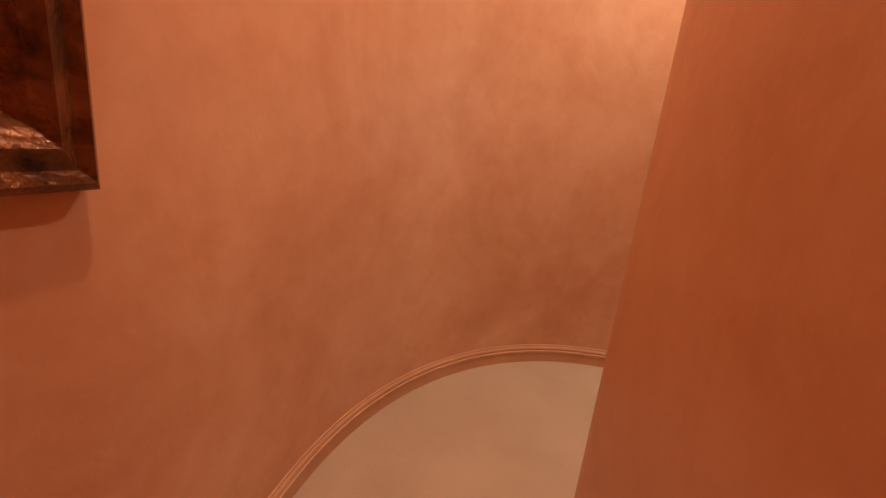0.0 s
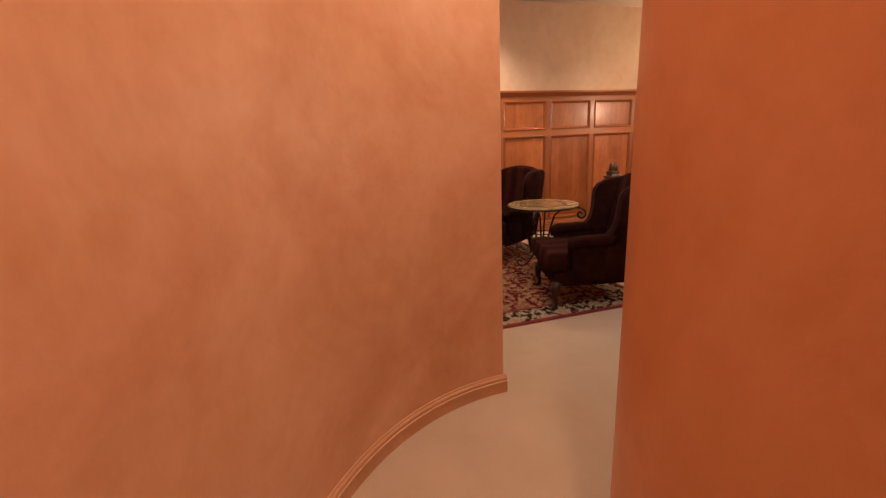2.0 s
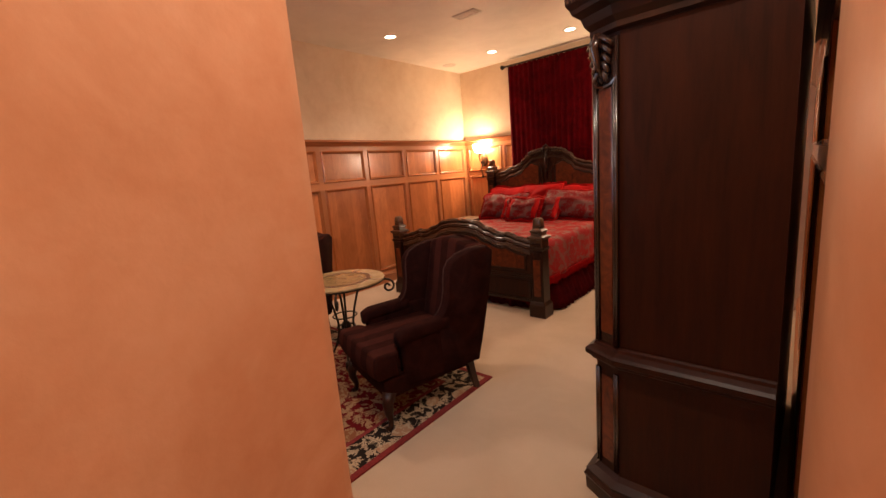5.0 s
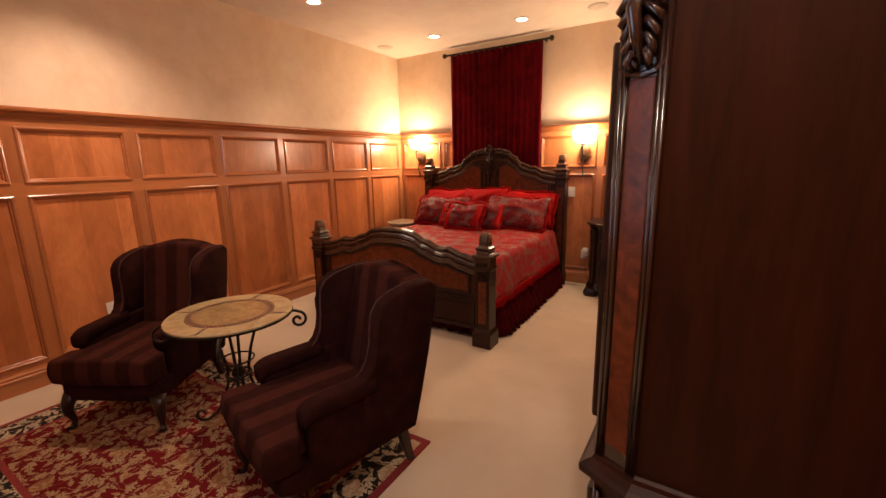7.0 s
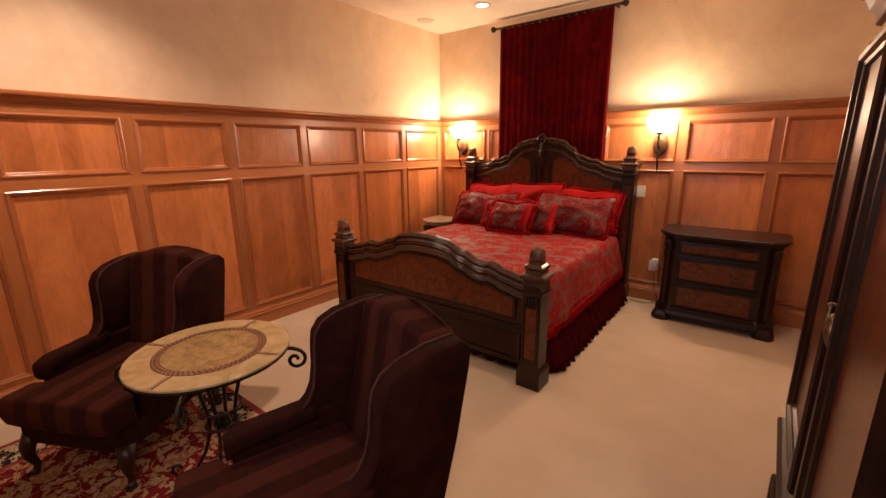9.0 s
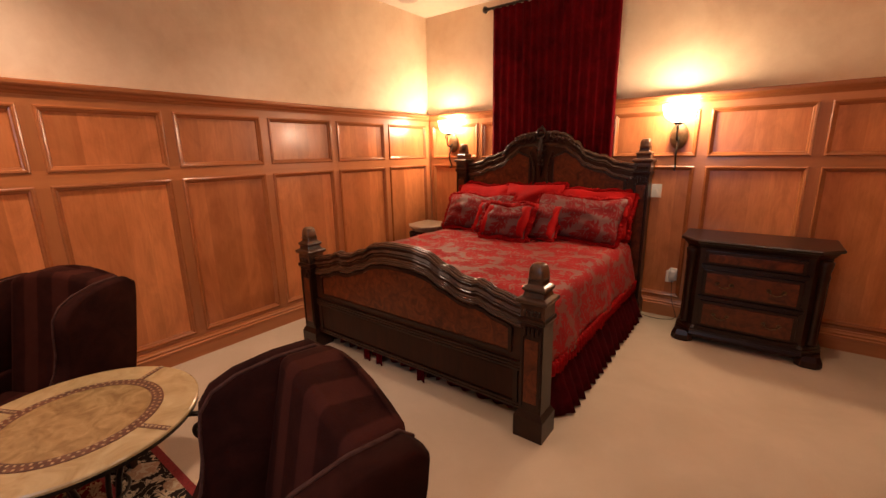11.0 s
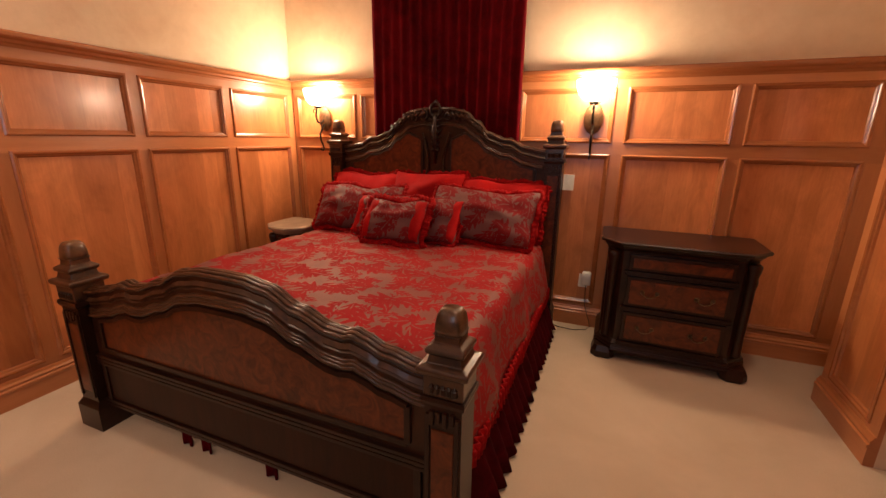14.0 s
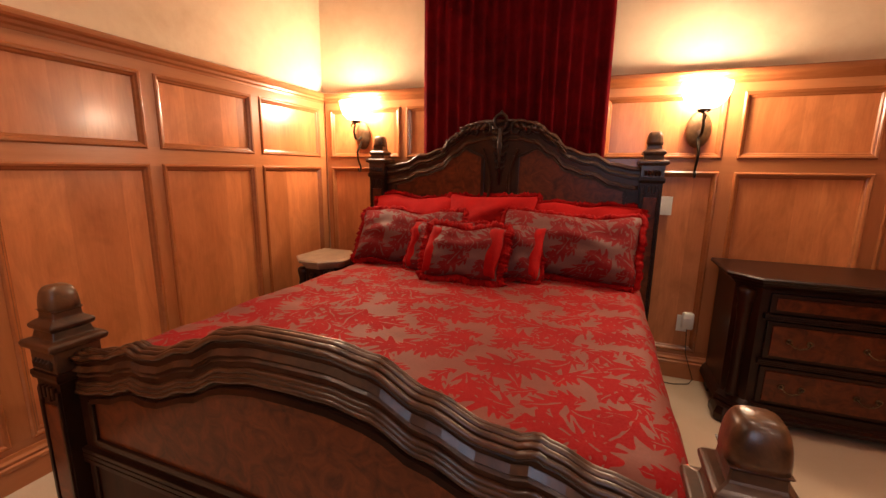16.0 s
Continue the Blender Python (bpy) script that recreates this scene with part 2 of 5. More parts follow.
M_WALNUT = wood("walnut_side", (0.012, 0.0030, 0.0015), (0.046, 0.0110, 0.0040), 2, 0.40)
M_WALNUT.node_tree.nodes["Principled BSDF"].inputs["Coat Weight"].default_value = 0.0
# lighter brown than the dark wood, for reeds, beads, caps and doors
M_EDGE = mottled("lighter_brown_edge", (0.016, 0.006, 0.003), (0.10, 0.038, 0.015), 14, 0.3, strength=0.1, coat=0.3)
M_BOARD = mottled("brown_bed_board", (0.014, 0.0040, 0.0018), (0.056, 0.0165, 0.0065), 5, 0.34, strength=0.08, distort=1.2, coat=0.15)
M_LACQUER = mottled("dark_lacquer", (0.010, 0.0040, 0.0024), (0.032, 0.011, 0.0055), 9, 0.25, strength=0.06, coat=0.8)
M_WORN = mottled("worn_finial", (0.012, 0.005, 0.0028), (0.17, 0.075, 0.032), 16, 0.3, strength=0.1, coat=0.3)
M_BURL = mottled("burl_veneer", (0.040, 0.0075, 0.0022), (0.165, 0.036, 0.009), 12, 0.32, strength=0.05, distort=1.6, coat=0.2)
M_IRON = mottled("wrought_iron", (0.012, 0.009, 0.007), (0.05, 0.035, 0.022), 20, 0.45, 0.7, 0.3)
M_BRASS = mottled("aged_brass", (0.10, 0.06, 0.03), (0.28, 0.19, 0.10), 30, 0.35, 0.9, 0.2)
M_BRONZE = mottled("bronze_backplate", (0.07, 0.035, 0.015), (0.24, 0.13, 0.06), 26, 0.4, 0.6, 0.4)
M_CHAIR = stripes("striped_velvet", (0.021, 0.0055, 0.0038), (0.056, 0.0150, 0.0100), 0.17)
M_CHAIR_PLAIN = mottled("brown_velvet", (0.015, 0.0040, 0.0029), (0.033, 0.0090, 0.0063), 9, 0.85, strength=0.15, sheen=0.0)
M_PIPING = mottled("velvet_piping", (0.04, 0.016, 0.012), (0.085, 0.038, 0.030), 30, 0.7)
M_LEG = mottled("mahogany_leg", (0.014, 0.0045, 0.0025), (0.040, 0.0115, 0.005), 10, 0.4, coat=0.1)
M_STONE = mottled("fossil_stone_top", (0.33, 0.22, 0.095), (0.50, 0.37, 0.19), 9, 0.25, strength=0.04, distort=1.0, coat=0.4)
M_STONE_IN = mottled("amber_stone_inlay", (0.20, 0.115, 0.042), (0.40, 0.265, 0.115), 14, 0.25, strength=0.04, distort=1.2, coat=0.4)
M_MOSAIC = mottled("brown_mosaic", (0.06, 0.02, 0.012), (0.16, 0.06, 0.03), 40, 0.3)
M_MOSAIC_L = mottled("tan_mosaic", (0.36, 0.24, 0.12), (0.5, 0.36, 0.2), 40, 0.3)
M_DAMASK = damask("red_damask", (0.28, 0.003, 0.005), (0.19, 0.064, 0.047))
M_SHAM = damask("sham_damask", (0.15, 0.003, 0.005), (0.13, 0.062, 0.055), 1.15)
M_RED = mottled("red_satin", (0.24, 0.0018, 0.002), (0.38, 0.0045, 0.004), 6, 0.85, strength=0.2, sheen=0.0)
M_FRINGE = mottled("red_fringe", (0.16, 0.0015, 0.002), (0.34, 0.005, 0.005), 40, 0.8, strength=0.8, sheen=0.0)
M_SKIRTCLOTH = mottled("burgundy_bed_skirt", (0.025, 0.001, 0.002), (0.075, 0.003, 0.005), 8, 0.9, strength=0.3, sheen=0.0)
M_CURTAIN = mottled("burgundy_velvet_curtain", (0.045, 0.0006, 0.0018), (0.12, 0.002, 0.005), 5, 0.9, strength=0.2, sheen=0.0)
M_WHITE = mottled("white_plastic", (0.72, 0.68, 0.6), (0.8, 0.77, 0.7), 20, 0.35, strength=0.02)
M_SHEET = mottled("white_sheet", (0.6, 0.5, 0.42), (0.75, 0.66, 0.58), 20, 0.8)
M_RUG = rug_pile("rug_field", (0.13, 0.007, 0.009), (0.26, 0.11, 0.05), (0.34, 0.23, 0.125), 7.0)
M_RUG_B = rug_pile("rug_border", (0.022, 0.016, 0.013), (0.40, 0.26, 0.16), (0.50, 0.41, 0.28), 7.0)
M_RUG_E = mottled("rug_red_edge", (0.13, 0.010, 0.010), (0.24, 0.02, 0.018), 60, 0.95, strength=0.5)
M_SHADE = glow("lit_alabaster_shade", (1.0, 0.78, 0.50), 26.0)
M_BULB = glow("lit_downlight_lens", (1.0, 0.80, 0.55), 14.0)
M_TRIM = mottled("downlight_trim", (0.6, 0.52, 0.43), (0.7, 0.62, 0.52), 10, 0.4)
M_GRILLE = mottled("ceiling_grille", (0.40, 0.32, 0.25), (0.5, 0.42, 0.34), 60, 0.6)
M_PALE = mottled("pale_stone_top", (0.24, 0.165, 0.105), (0.38, 0.28, 0.19), 12, 0.3, strength=0.03)
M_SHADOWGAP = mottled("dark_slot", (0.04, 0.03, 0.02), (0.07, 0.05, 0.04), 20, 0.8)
M_GLASS = shader("window_glass", 0.02)[0]
M_GLASS.node_tree.nodes["Principled BSDF"].inputs["Transmission Weight"].default_value = 1.0
M_GILT = mottled("gilded_frame", (0.03, 0.008, 0.0035), (0.26, 0.095, 0.028), 16, 0.22, 0.7, 0.5)
M_CANVAS = mottled("dark_oil_canvas", (0.03, 0.012, 0.008), (0.17, 0.07, 0.035), 6, 0.5, strength=0.4, distort=1.5)


# cloth and waxed dark wood are only faintly glossy
for m, gloss in ((M_DARK, 0.28), (M_BOARD, 0.25), (M_WALNUT, 0.2), (M_BURL, 0.3), (M_CHAIR_PLAIN, 0.04), (M_CHAIR, 0.04), (M_PIPING, 0.05), (M_CURTAIN, 0.05), (M_SKIRTCLOTH, 0.05),
                 (M_RED, 0.15), (M_FRINGE, 0.08), (M_LEG, 0.3)):
    m.node_tree.nodes["Principled BSDF"].inputs["Specular IOR Level"].default_value = gloss

# ---- building helpers ----
def part(name, bm, material, parent=None, label="", smooth=False, place=None):
    me = bpy.data.meshes.new(name)
    bmesh.ops.recalc_face_normals(bm, faces=bm.faces[:])
    bm.to_mesh(me)
    bm.free()
    me.materials.append(material)
    if smooth:
        for p in me.polygons:
            p.use_smooth = True
    ob = new(name, me)
    if parent is not None:
        ob.parent = parent
    if place is not None:
        ob.matrix_basis = place
    if label:
        tagged(ob, label)
    return ob


def thing(name, m, label, category, group="", kind=""):
    ob = new(name)
    ob.empty_display_size = 0.1
    ob.matrix_basis = m
    return tagged(ob, label, category, group, kind)


def box(bm, x0, x1, y0, y1, z0, z1, bevel=0.0):
    r = bmesh.ops.create_cube(bm, size=1.0)
    vs = r["verts"]
    for v in vs:
        v.co = Vector((x0 + (v.co.x + 0.5) * (x1 - x0), y0 + (v.co.y + 0.5) * (y1 - y0), z0 + (v.co.z + 0.5) * (z1 - z0)))
    if bevel:
        es = list({e for v in vs for e in v.link_edges})
        bmesh.ops.bevel(bm, geom=es, offset=bevel, segments=2, affect="EDGES", profile=0.7)
    return bm


def boxed(*a):
    return box(bmesh.new(), *a)


def prism(bm, poly, z0, z1):
    """A polygon in the plan, from z0 to z1."""
    lo = [bm.verts.new((x, y, z0)) for x, y in poly]
    hi = [bm.verts.new((x, y, z1)) for x, y in poly]
    bm.faces.new(lo[::-1])
    bm.faces.new(hi)
    n = len(poly)
    for i in range(n):
        bm.faces.new((lo[i], lo[(i + 1) % n], hi[(i + 1) % n], hi[i]))
    return bm


def loft(bm, rings, cap=True, closed=True):
    rows = [[bm.verts.new(p) for p in ring] for ring in rings]
    n = len(rows[0])
    for a, b in zip(rows, rows[1:]):
        for i in range(n if closed else n - 1):
            j = (i + 1) % n
            bm.faces.new((a[i], a[j], b[j], b[i]))
    if cap and closed:
        bm.faces.new(rows[0][::-1])
        bm.faces.new(rows[-1])
    return bm


def stack(bm, outline, levels):
    """Outline(grow) -> plan polygon; levels: (z, grow) from bottom to top."""
    return loft(bm, [[(x, y, z) for x, y in outline(g)] for z, g in levels])


def lathe(bm, profile, n=20, cx=0.0, cy=0.0):
    return loft(bm, [[(cx + r * math.cos(2 * math.pi * i / n), cy + r * math.sin(2 * math.pi * i / n), z) for i in range(n)] for r, z in profile])


def tube(bm, pts, radius, n=8):
    pts = [Vector(p) for p in pts]
    rings = []
    side = None
    for i, p in enumerate(pts):
        d = (pts[min(i + 1, len(pts) - 1)] - pts[max(i - 1, 0)]).normalized()
        if side is None:
            side = d.orthogonal().normalized()
        side = (side - d * side.dot(d)).normalized()
        up = d.cross(side)
        r = radius(i / (len(pts) - 1)) if callable(radius) else radius
        rings.append([tuple(p + r * (math.cos(a) * side + math.sin(a) * up)) for a in (2 * math.pi * k / n for k in range(n))])
    return loft(bm, rings)


def ribbon(bm, pts, y0, y1, up, down):
    """A moulding bar that follows a curve of (x, z), from y0 to y1 in depth."""
    rings = [[(x, y0, z - down), (x, y1, z - down), (x, y1 - (y1 - y0) * 0.15, z + up * 0.7), (x, (y0 + y1) / 2, z + up), (x, y0 + (y1 - y0) * 0.15, z + up * 0.7)] for x, z in pts]
    return loft(bm, rings)


def slab(bm, top, bottom, y0, y1):
    """An upright board between two curves of (x, z)."""
    rings = [[(xa, y0, za), (xa, y1, za), (xb, y1, zb), (xb, y0, zb)] for (xa, za), (xb, zb) in zip(top, bottom)]
    return loft(bm, rings)


def curve_at(table, d):
    d = abs(d)
    for (a, za), (b, zb) in zip(table, table[1:]):
        if d <= b:
            k = (d - a) / (b - a)
            k = k * k * (3 - 2 * k) if zb < za and b - a > 0.1 else k
            return za + (zb - za) * k
    return table[-1][1]


def sample(table, x0, x1, n=48, drop=0.0):
    return [(x0 + (x1 - x0) * i / n, curve_at(table, x0 + (x1 - x0) * i / n) - drop) for i in range(n + 1)]


def cushion(w, d, h, nx=16, ny=12, puff=2.6, wob=0.02, seed=0.0):
    """A stuffed pad lying flat, w by d, h thick, middle at the origin."""
    bm = bmesh.new()
    for sgn in (1, -1):
        grid = []
        for i in range(nx + 1):
            row = []
            for j in range(ny + 1):
                u, v = 2 * i / nx - 1, 2 * j / ny - 1
                k = max(0.0, (1 - abs(u) ** puff) * (1 - abs(v) ** puff)) ** 0.5
                pull = 1 - 0.06 * (1 - abs(u)) * abs(v) ** 4
                pullx = 1 - 0.06 * (1 - abs(v)) * abs(u) ** 4
                n = noise.noise(Vector((u * 2.3 + seed, v * 2.3, sgn))) * wob
                row.append(bm.verts.new((u * w / 2 * pullx, v * d / 2 * pull, sgn * (k * h / 2 + n * k))))
            grid.append(row)
        for i in range(nx):
            for j in range(ny):
                bm.faces.new((grid[i][j], grid[i + 1][j], grid[i + 1][j + 1], grid[i][j + 1]))
    bmesh.ops.remove_doubles(bm, verts=bm.verts[:], dist=0.0004)
    return bm


def fringe(w, d, deep, seed=0, n=300, thick=0.012):
    """A ruffled fringe round a flat pad."""
    bm = bmesh.new()
    rnd = random.Random(seed)
    rings = []
    per = 2 * (w + d)
    for i in range(n):
        s = per * i / n
        if s < w:
            x, y, nx, ny = -w / 2 + s, -d / 2, 0, -1
        elif s < w + d:
            x, y, nx, ny = w / 2, -d / 2 + s - w, 1, 0
        elif s < 2 * w + d:
            x, y, nx, ny = w / 2 - (s - w - d), d / 2, 0, 1
        else:
            x, y, nx, ny = -w / 2, d / 2 - (s - 2 * w - d), -1, 0
        out = deep * rnd.uniform(0.55, 1.15)
        wave = 0.006 * math.sin(i * 0.31 + seed) + rnd.uniform(-0.009, 0.009)
        rings.append([(x - nx * 0.012, y - ny * 0.012, thick), (x + nx * out * 0.6, y + ny * out * 0.6, thick * 0.8 + wave), (x + nx * out, y + ny * out, wave * 1.3),
                      (x + nx * out * 0.6, y + ny * out * 0.6, -thick * 0.8 + wave), (x - nx * 0.012, y - ny * 0.012, -thick)])
    rings.append(rings[0])
    return loft(bm, rings, cap=False)


# ---- large structure ----
FRONT_Y, RIGHT_X = -5.48, 4.70
ARC_C, ARC_A, ARC_B = (5.20, -5.48), 1.51, 1.29
IN_C, IN_R = (5.23, -5.29), 0.57
END_X, HALL_Y, HALL_IN_Y = 7.4, -6.77, -5.86


def arc(c, r, a0, a1, n):
    return [(c[0] + r * math.cos(radians(a0 + (a1 - a0) * i / n)), c[1] + r * math.sin(radians(a0 + (a1 - a0) * i / n))) for i in range(n + 1)]


def bend(n):
    """The curved wall's plan: a quarter of an oval."""
    return [(ARC_C[0] + ARC_A * math.cos(radians(181.5 + 88.5 * i / n)), ARC_C[1] + ARC_B * math.sin(radians(181.5 + 88.5 * i / n))) for i in range(n + 1)]


def structure(name, bm, material, label, category, smooth=False):
    return tagged(part(name, bm, material, None, "", smooth), label, category, kind="structure")


structure("floor", boxed(-0.3, END_X + 0.3, -7.1, 0.3, -0.2, 0.0), M_CARPET, "cream cut-pile carpet wall to wall", "floor")
structure("ceiling", boxed(-0.3, END_X + 0.3, -7.1, 0.3, CEIL, CEIL + 0.2), M_CEIL, "smooth warm off-white painted ceiling", "ceiling")
structure("wall_west", boxed(-0.2, 0.0, -7.1, 0.2, 0.0, CEIL), M_ROOM, "cream mottled plaster wall above wood panelling", "wall")
structure("wall_north", boxed(0.0, 4.9, 0.0, 0.2, 0.0, CEIL), M_ROOM, "cream mottled plaster wall behind the bed", "wall")
structure("wall_east", boxed(RIGHT_X, 4.9, -4.95, 0.0, 0.0, CEIL), M_ROOM, "cream mottled plaster side wall", "wall")
structure("wall_pier", boxed(4.44, RIGHT_X - 0.002, -1.15, -0.55, 0.0, CEIL), M_ROOM, "plaster pier faced with wood panelling", "wall")
WIN = (2.4, 3.1, 1.25, 2.65)
bm = bmesh.new()
box(bm, 0.0, WIN[0], FRONT_Y - 0.22, FRONT_Y, 0.0, CEIL)
box(bm, WIN[1], 3.3, FRONT_Y - 0.22, FRONT_Y, 0.0, CEIL)
box(bm, WIN[0], WIN[1], FRONT_Y - 0.22, FRONT_Y, 0.0, WIN[2])
box(bm, WIN[0], WIN[1], FRONT_Y - 0.22, FRONT_Y, WIN[3], CEIL)
structure("wall_south", bm, M_ROOM, "cream mottled plaster wall with a tall window", "wall")
outer = [(3.3, FRONT_Y), (3.66, FRONT_Y), (3.682, FRONT_Y - 0.008), (3.69, FRONT_Y - 0.03)] + bend(40) + [(END_X, HALL_Y), (END_X, -7.1), (3.3, -7.1)]
ob = structure("wall_hall_outer", prism(bmesh.new(), outer, 0.0, CEIL), M_HALL, "terracotta mottled plaster wall curving into the bedroom", "wall", True)
inner = [(4.9, -4.95), (4.66, -4.95)] + arc(IN_C, IN_R, 180, 270, 30) + [(END_X, HALL_IN_Y), (END_X, -4.95)]
ob2 = structure("wall_hall_inner", prism(bmesh.new(), inner, 0.0, CEIL), M_HALL, "terracotta mottled plaster wall with a rounded corner", "wall", True)
for o in (ob, ob2):
    split = o.modifiers.new("edges", "EDGE_SPLIT")
    split.split_angle = radians(25)
structure("wall_hall_end", boxed(END_X, END_X + 0.2, -7.1, -4.95, 0.0, CEIL), M_HALL, "terracotta plaster wall closing the hallway", "wall")


def skirting(name, path, m, label):
    """A moulded baseboard along a plan path, its face on the path's left side."""
    prof = [(0.0, 0.0), (0.016, 0.0), (0.016, 0.056), (0.020, 0.060), (0.020, 0.072), (0.013, 0.076), (0.016, 0.084), (0.013, 0.092), (0.007, 0.098), (0.005, 0.106), (0.0, 0.108)]
    rings = []
    for i, p in enumerate(path):
        a, b = Vector(path[max(i - 1, 0)]), Vector(path[min(i + 1, len(path) - 1)])
        d = (b - a).normalized()
        nx, ny = -d.y, d.x
        rings.append([(p[0] + nx * o, p[1] + ny * o, z) for o, z in prof])
    return tagged(part(name, loft(bmesh.new(), rings), m), label, "baseboard", kind="structure")


skirting("baseboard_hall_outer", [(3.69, -5.475)] + bend(40) + [(END_X, HALL_Y)], M_SKIRT, "terracotta painted moulded baseboard on the curved wall")


# south window
win = thing("window_1", pose(WIN[0], FRONT_Y, WIN[2]), "tall wooden window letting in pale evening daylight", "window", kind="structure")
WW, WH = WIN[1] - WIN[0], WIN[3] - WIN[2]
bm = bmesh.new()
for a, b, c, d in ((0.001, 0.05, 0.001, WH - 0.001), (WW - 0.05, WW - 0.001, 0.001, WH - 0.001), (0.05, WW - 0.05, 0.001, 0.05), (0.05, WW - 0.05, WH - 0.05, WH - 0.001), (WW / 2 - 0.018, WW / 2 + 0.018, 0.05, WH - 0.05), (0.05, WW / 2 - 0.018, WH * 0.6, WH * 0.6 + 0.03), (WW / 2 + 0.018, WW - 0.05, WH * 0.6, WH * 0.6 + 0.03)):
    box(bm, a, b, -0.21, -0.15, c, d)
part("window_frame", bm, M_FRAME_V, win)
part("window_sill", boxed(-0.04, WW + 0.04, 0.002, 0.06, -0.035, -0.003, 0.006), M_FRAME_H, win)
for a, b in ((0.052, WW / 2 - 0.02), (WW / 2 + 0.02, WW - 0.052)):
    for c, d in ((0.052, WH * 0.6 - 0.002), (WH * 0.6 + 0.032, WH - 0.052)):
        part("pane", boxed(a, b, -0.182, -0.178, c, d), M_GLASS, win).visible_shadow = False


# wood panelling
Z_LO, Z_UP, Z_CAP = (0.205, 1.425), (1.53, 1.91), 2.055


def ring_mould(w, h):
    """A raised moulding frame round an opening w by h, lower left corner at the origin, facing +y."""
    prof = [(-0.012, 0.0), (-0.012, 0.026), (-0.004, 0.032), (0.006, 0.030), (0.012, 0.021), (0.020, 0.018), (0.026, 0.008), (0.028, 0.0)]
    corners = lambda i: [(i, i), (w - i, i), (w - i, h - i), (i, h - i)]
    bm = bmesh.new()
    loft(bm, [[(x, v, z) for x, z in corners(i)] for i, v in prof], cap=False)
    return bm


PANEL_MESH = {}


def shared(key, make, material):
    if key not in PANEL_MESH:
        bm = make()
        me = bpy.data.meshes.new(key[0])
        bmesh.ops.recalc_face_normals(bm, faces=bm.faces[:])
        bm.to_mesh(me)
        bm.free()
        me.materials.append(material)
        PANEL_MESH[key] = me
    return PANEL_MESH[key]


def piece(name, key, make, material, parent, m):
    ob = new(name, shared((name, *key), make, material))
    ob.parent = parent
    ob.matrix_basis = m
    return ob


def wainscot(name, m, length, bays, label):
    """Panelling on a wall: u along it, out of the wall is +y. bays: (u0, u1) of each panel."""
    w = thing(name, m, label, "wall panelling", kind="structure")
    L = round(length, 3)
    piece("baseboard", (L,), lambda: loft(bmesh.new(), [[(u, v, z) for v, z in [(0, 0), (0.045, 0), (0.045, 0.10), (0.050, 0.105), (0.050, 0.118), (0.040, 0.124), (0.043, 0.138), (0.034, 0.15), (0.030, 0.165), (0, 0.165)]] for u in (0, L)]), M_FRAME_H, w, Matrix())
    piece("bottom_rail", (L,), lambda: boxed(0, L, 0, 0.022, 0.165, Z_LO[0]), M_FRAME_H, w, Matrix())
    piece("middle_rail", (L,), lambda: boxed(0, L, 0, 0.022, Z_LO[1], Z_UP[0]), M_FRAME_H, w, Matrix())
    piece("top_rail", (L,), lambda: boxed(0, L, 0, 0.022, Z_UP[1], 1.985), M_FRAME_H, w, Matrix())
    piece("cap_rail", (L,), lambda: loft(bmesh.new(), [[(u, v, z) for v, z in [(0, 1.975), (0.026, 1.975), (0.030, 1.99), (0.042, 1.998), (0.046, 2.012), (0.062, 2.02), (0.068, 2.03), (0.068, 2.046), (0.060, Z_CAP), (0, Z_CAP)]] for u in (0, L)]), M_MOULD, w, Matrix())
    edges = [0.0] + [e for b in bays for e in b] + [L]
    for a, b in zip(edges[::2], edges[1::2]):
        for z0, z1 in (Z_LO, Z_UP):
            k = (round(b - a, 3), z0)
            if k[0] > 0.005:
                piece("stile", k, lambda: boxed(0, k[0], 0, 0.0215, 0, z1 - z0), M_FRAME_V, w, pose(a, 0, z0))
    for a, b in bays:
        for z0, z1 in (Z_LO, Z_UP):
            k = (round(b - a, 3), z0)
            piece("panel", k, lambda: boxed(-0.004, k[0] + 0.004, 0.001, 0.008, -0.004, z1 - z0 + 0.004), M_PANEL, w, pose(a, 0, z0))
            piece("moulding", k, lambda: ring_mould(k[0], z1 - z0), M_MOULD, w, pose(a, 0, z0))
    return w


wainscot("panelling_west", pose(0, 0, 0, 0, 0, -90), -FRONT_Y - 0.001, [(0.10 + 0.75 * k, 0.755 + 0.75 * k) for k in range(7)], "honey-stained maple raised panelling with a moulded cap rail")
north = [(0.10, 0.76), (0.84, 1.50), (1.60, 2.26), (2.352, 3.04), (3.145, 3.81), (3.905, 4.555)]
wainscot("panelling_north", pose(4.66, 0, 0, 0, 0, 180), 4.615, [(4.66 - b, 4.66 - a) for a, b in reversed(north)], "honey-stained maple panelling behind the bed")
wainscot("panelling_pier", pose(4.44, -1.15, 0, 0, 0, 90), 0.60, [(0.09, 0.51)], "honey-stained maple panelling on the pier")
wainscot("panelling_east", pose(RIGHT_X, -4.94, 0, 0, 0, 90), 3.78, [(0.10 + 0.75 * k, 0.755 + 0.75 * k) for k in range(5)], "honey-stained maple panelling behind the armoire")
structure("baseboard_alcove", boxed(4.655, RIGHT_X - 0.001, -0.549, -0.05, 0.0, 0.16, 0.01), M_FRAME_V, "maple baseboard in the shallow alcove", "baseboard")
for p in bpy.data.objects:
    if p.parent and p.parent.name.startswith("panelling") and p.name.startswith(("moulding", "cap_rail")):
        for poly in p.data.polygons:
            poly.use_smooth = False

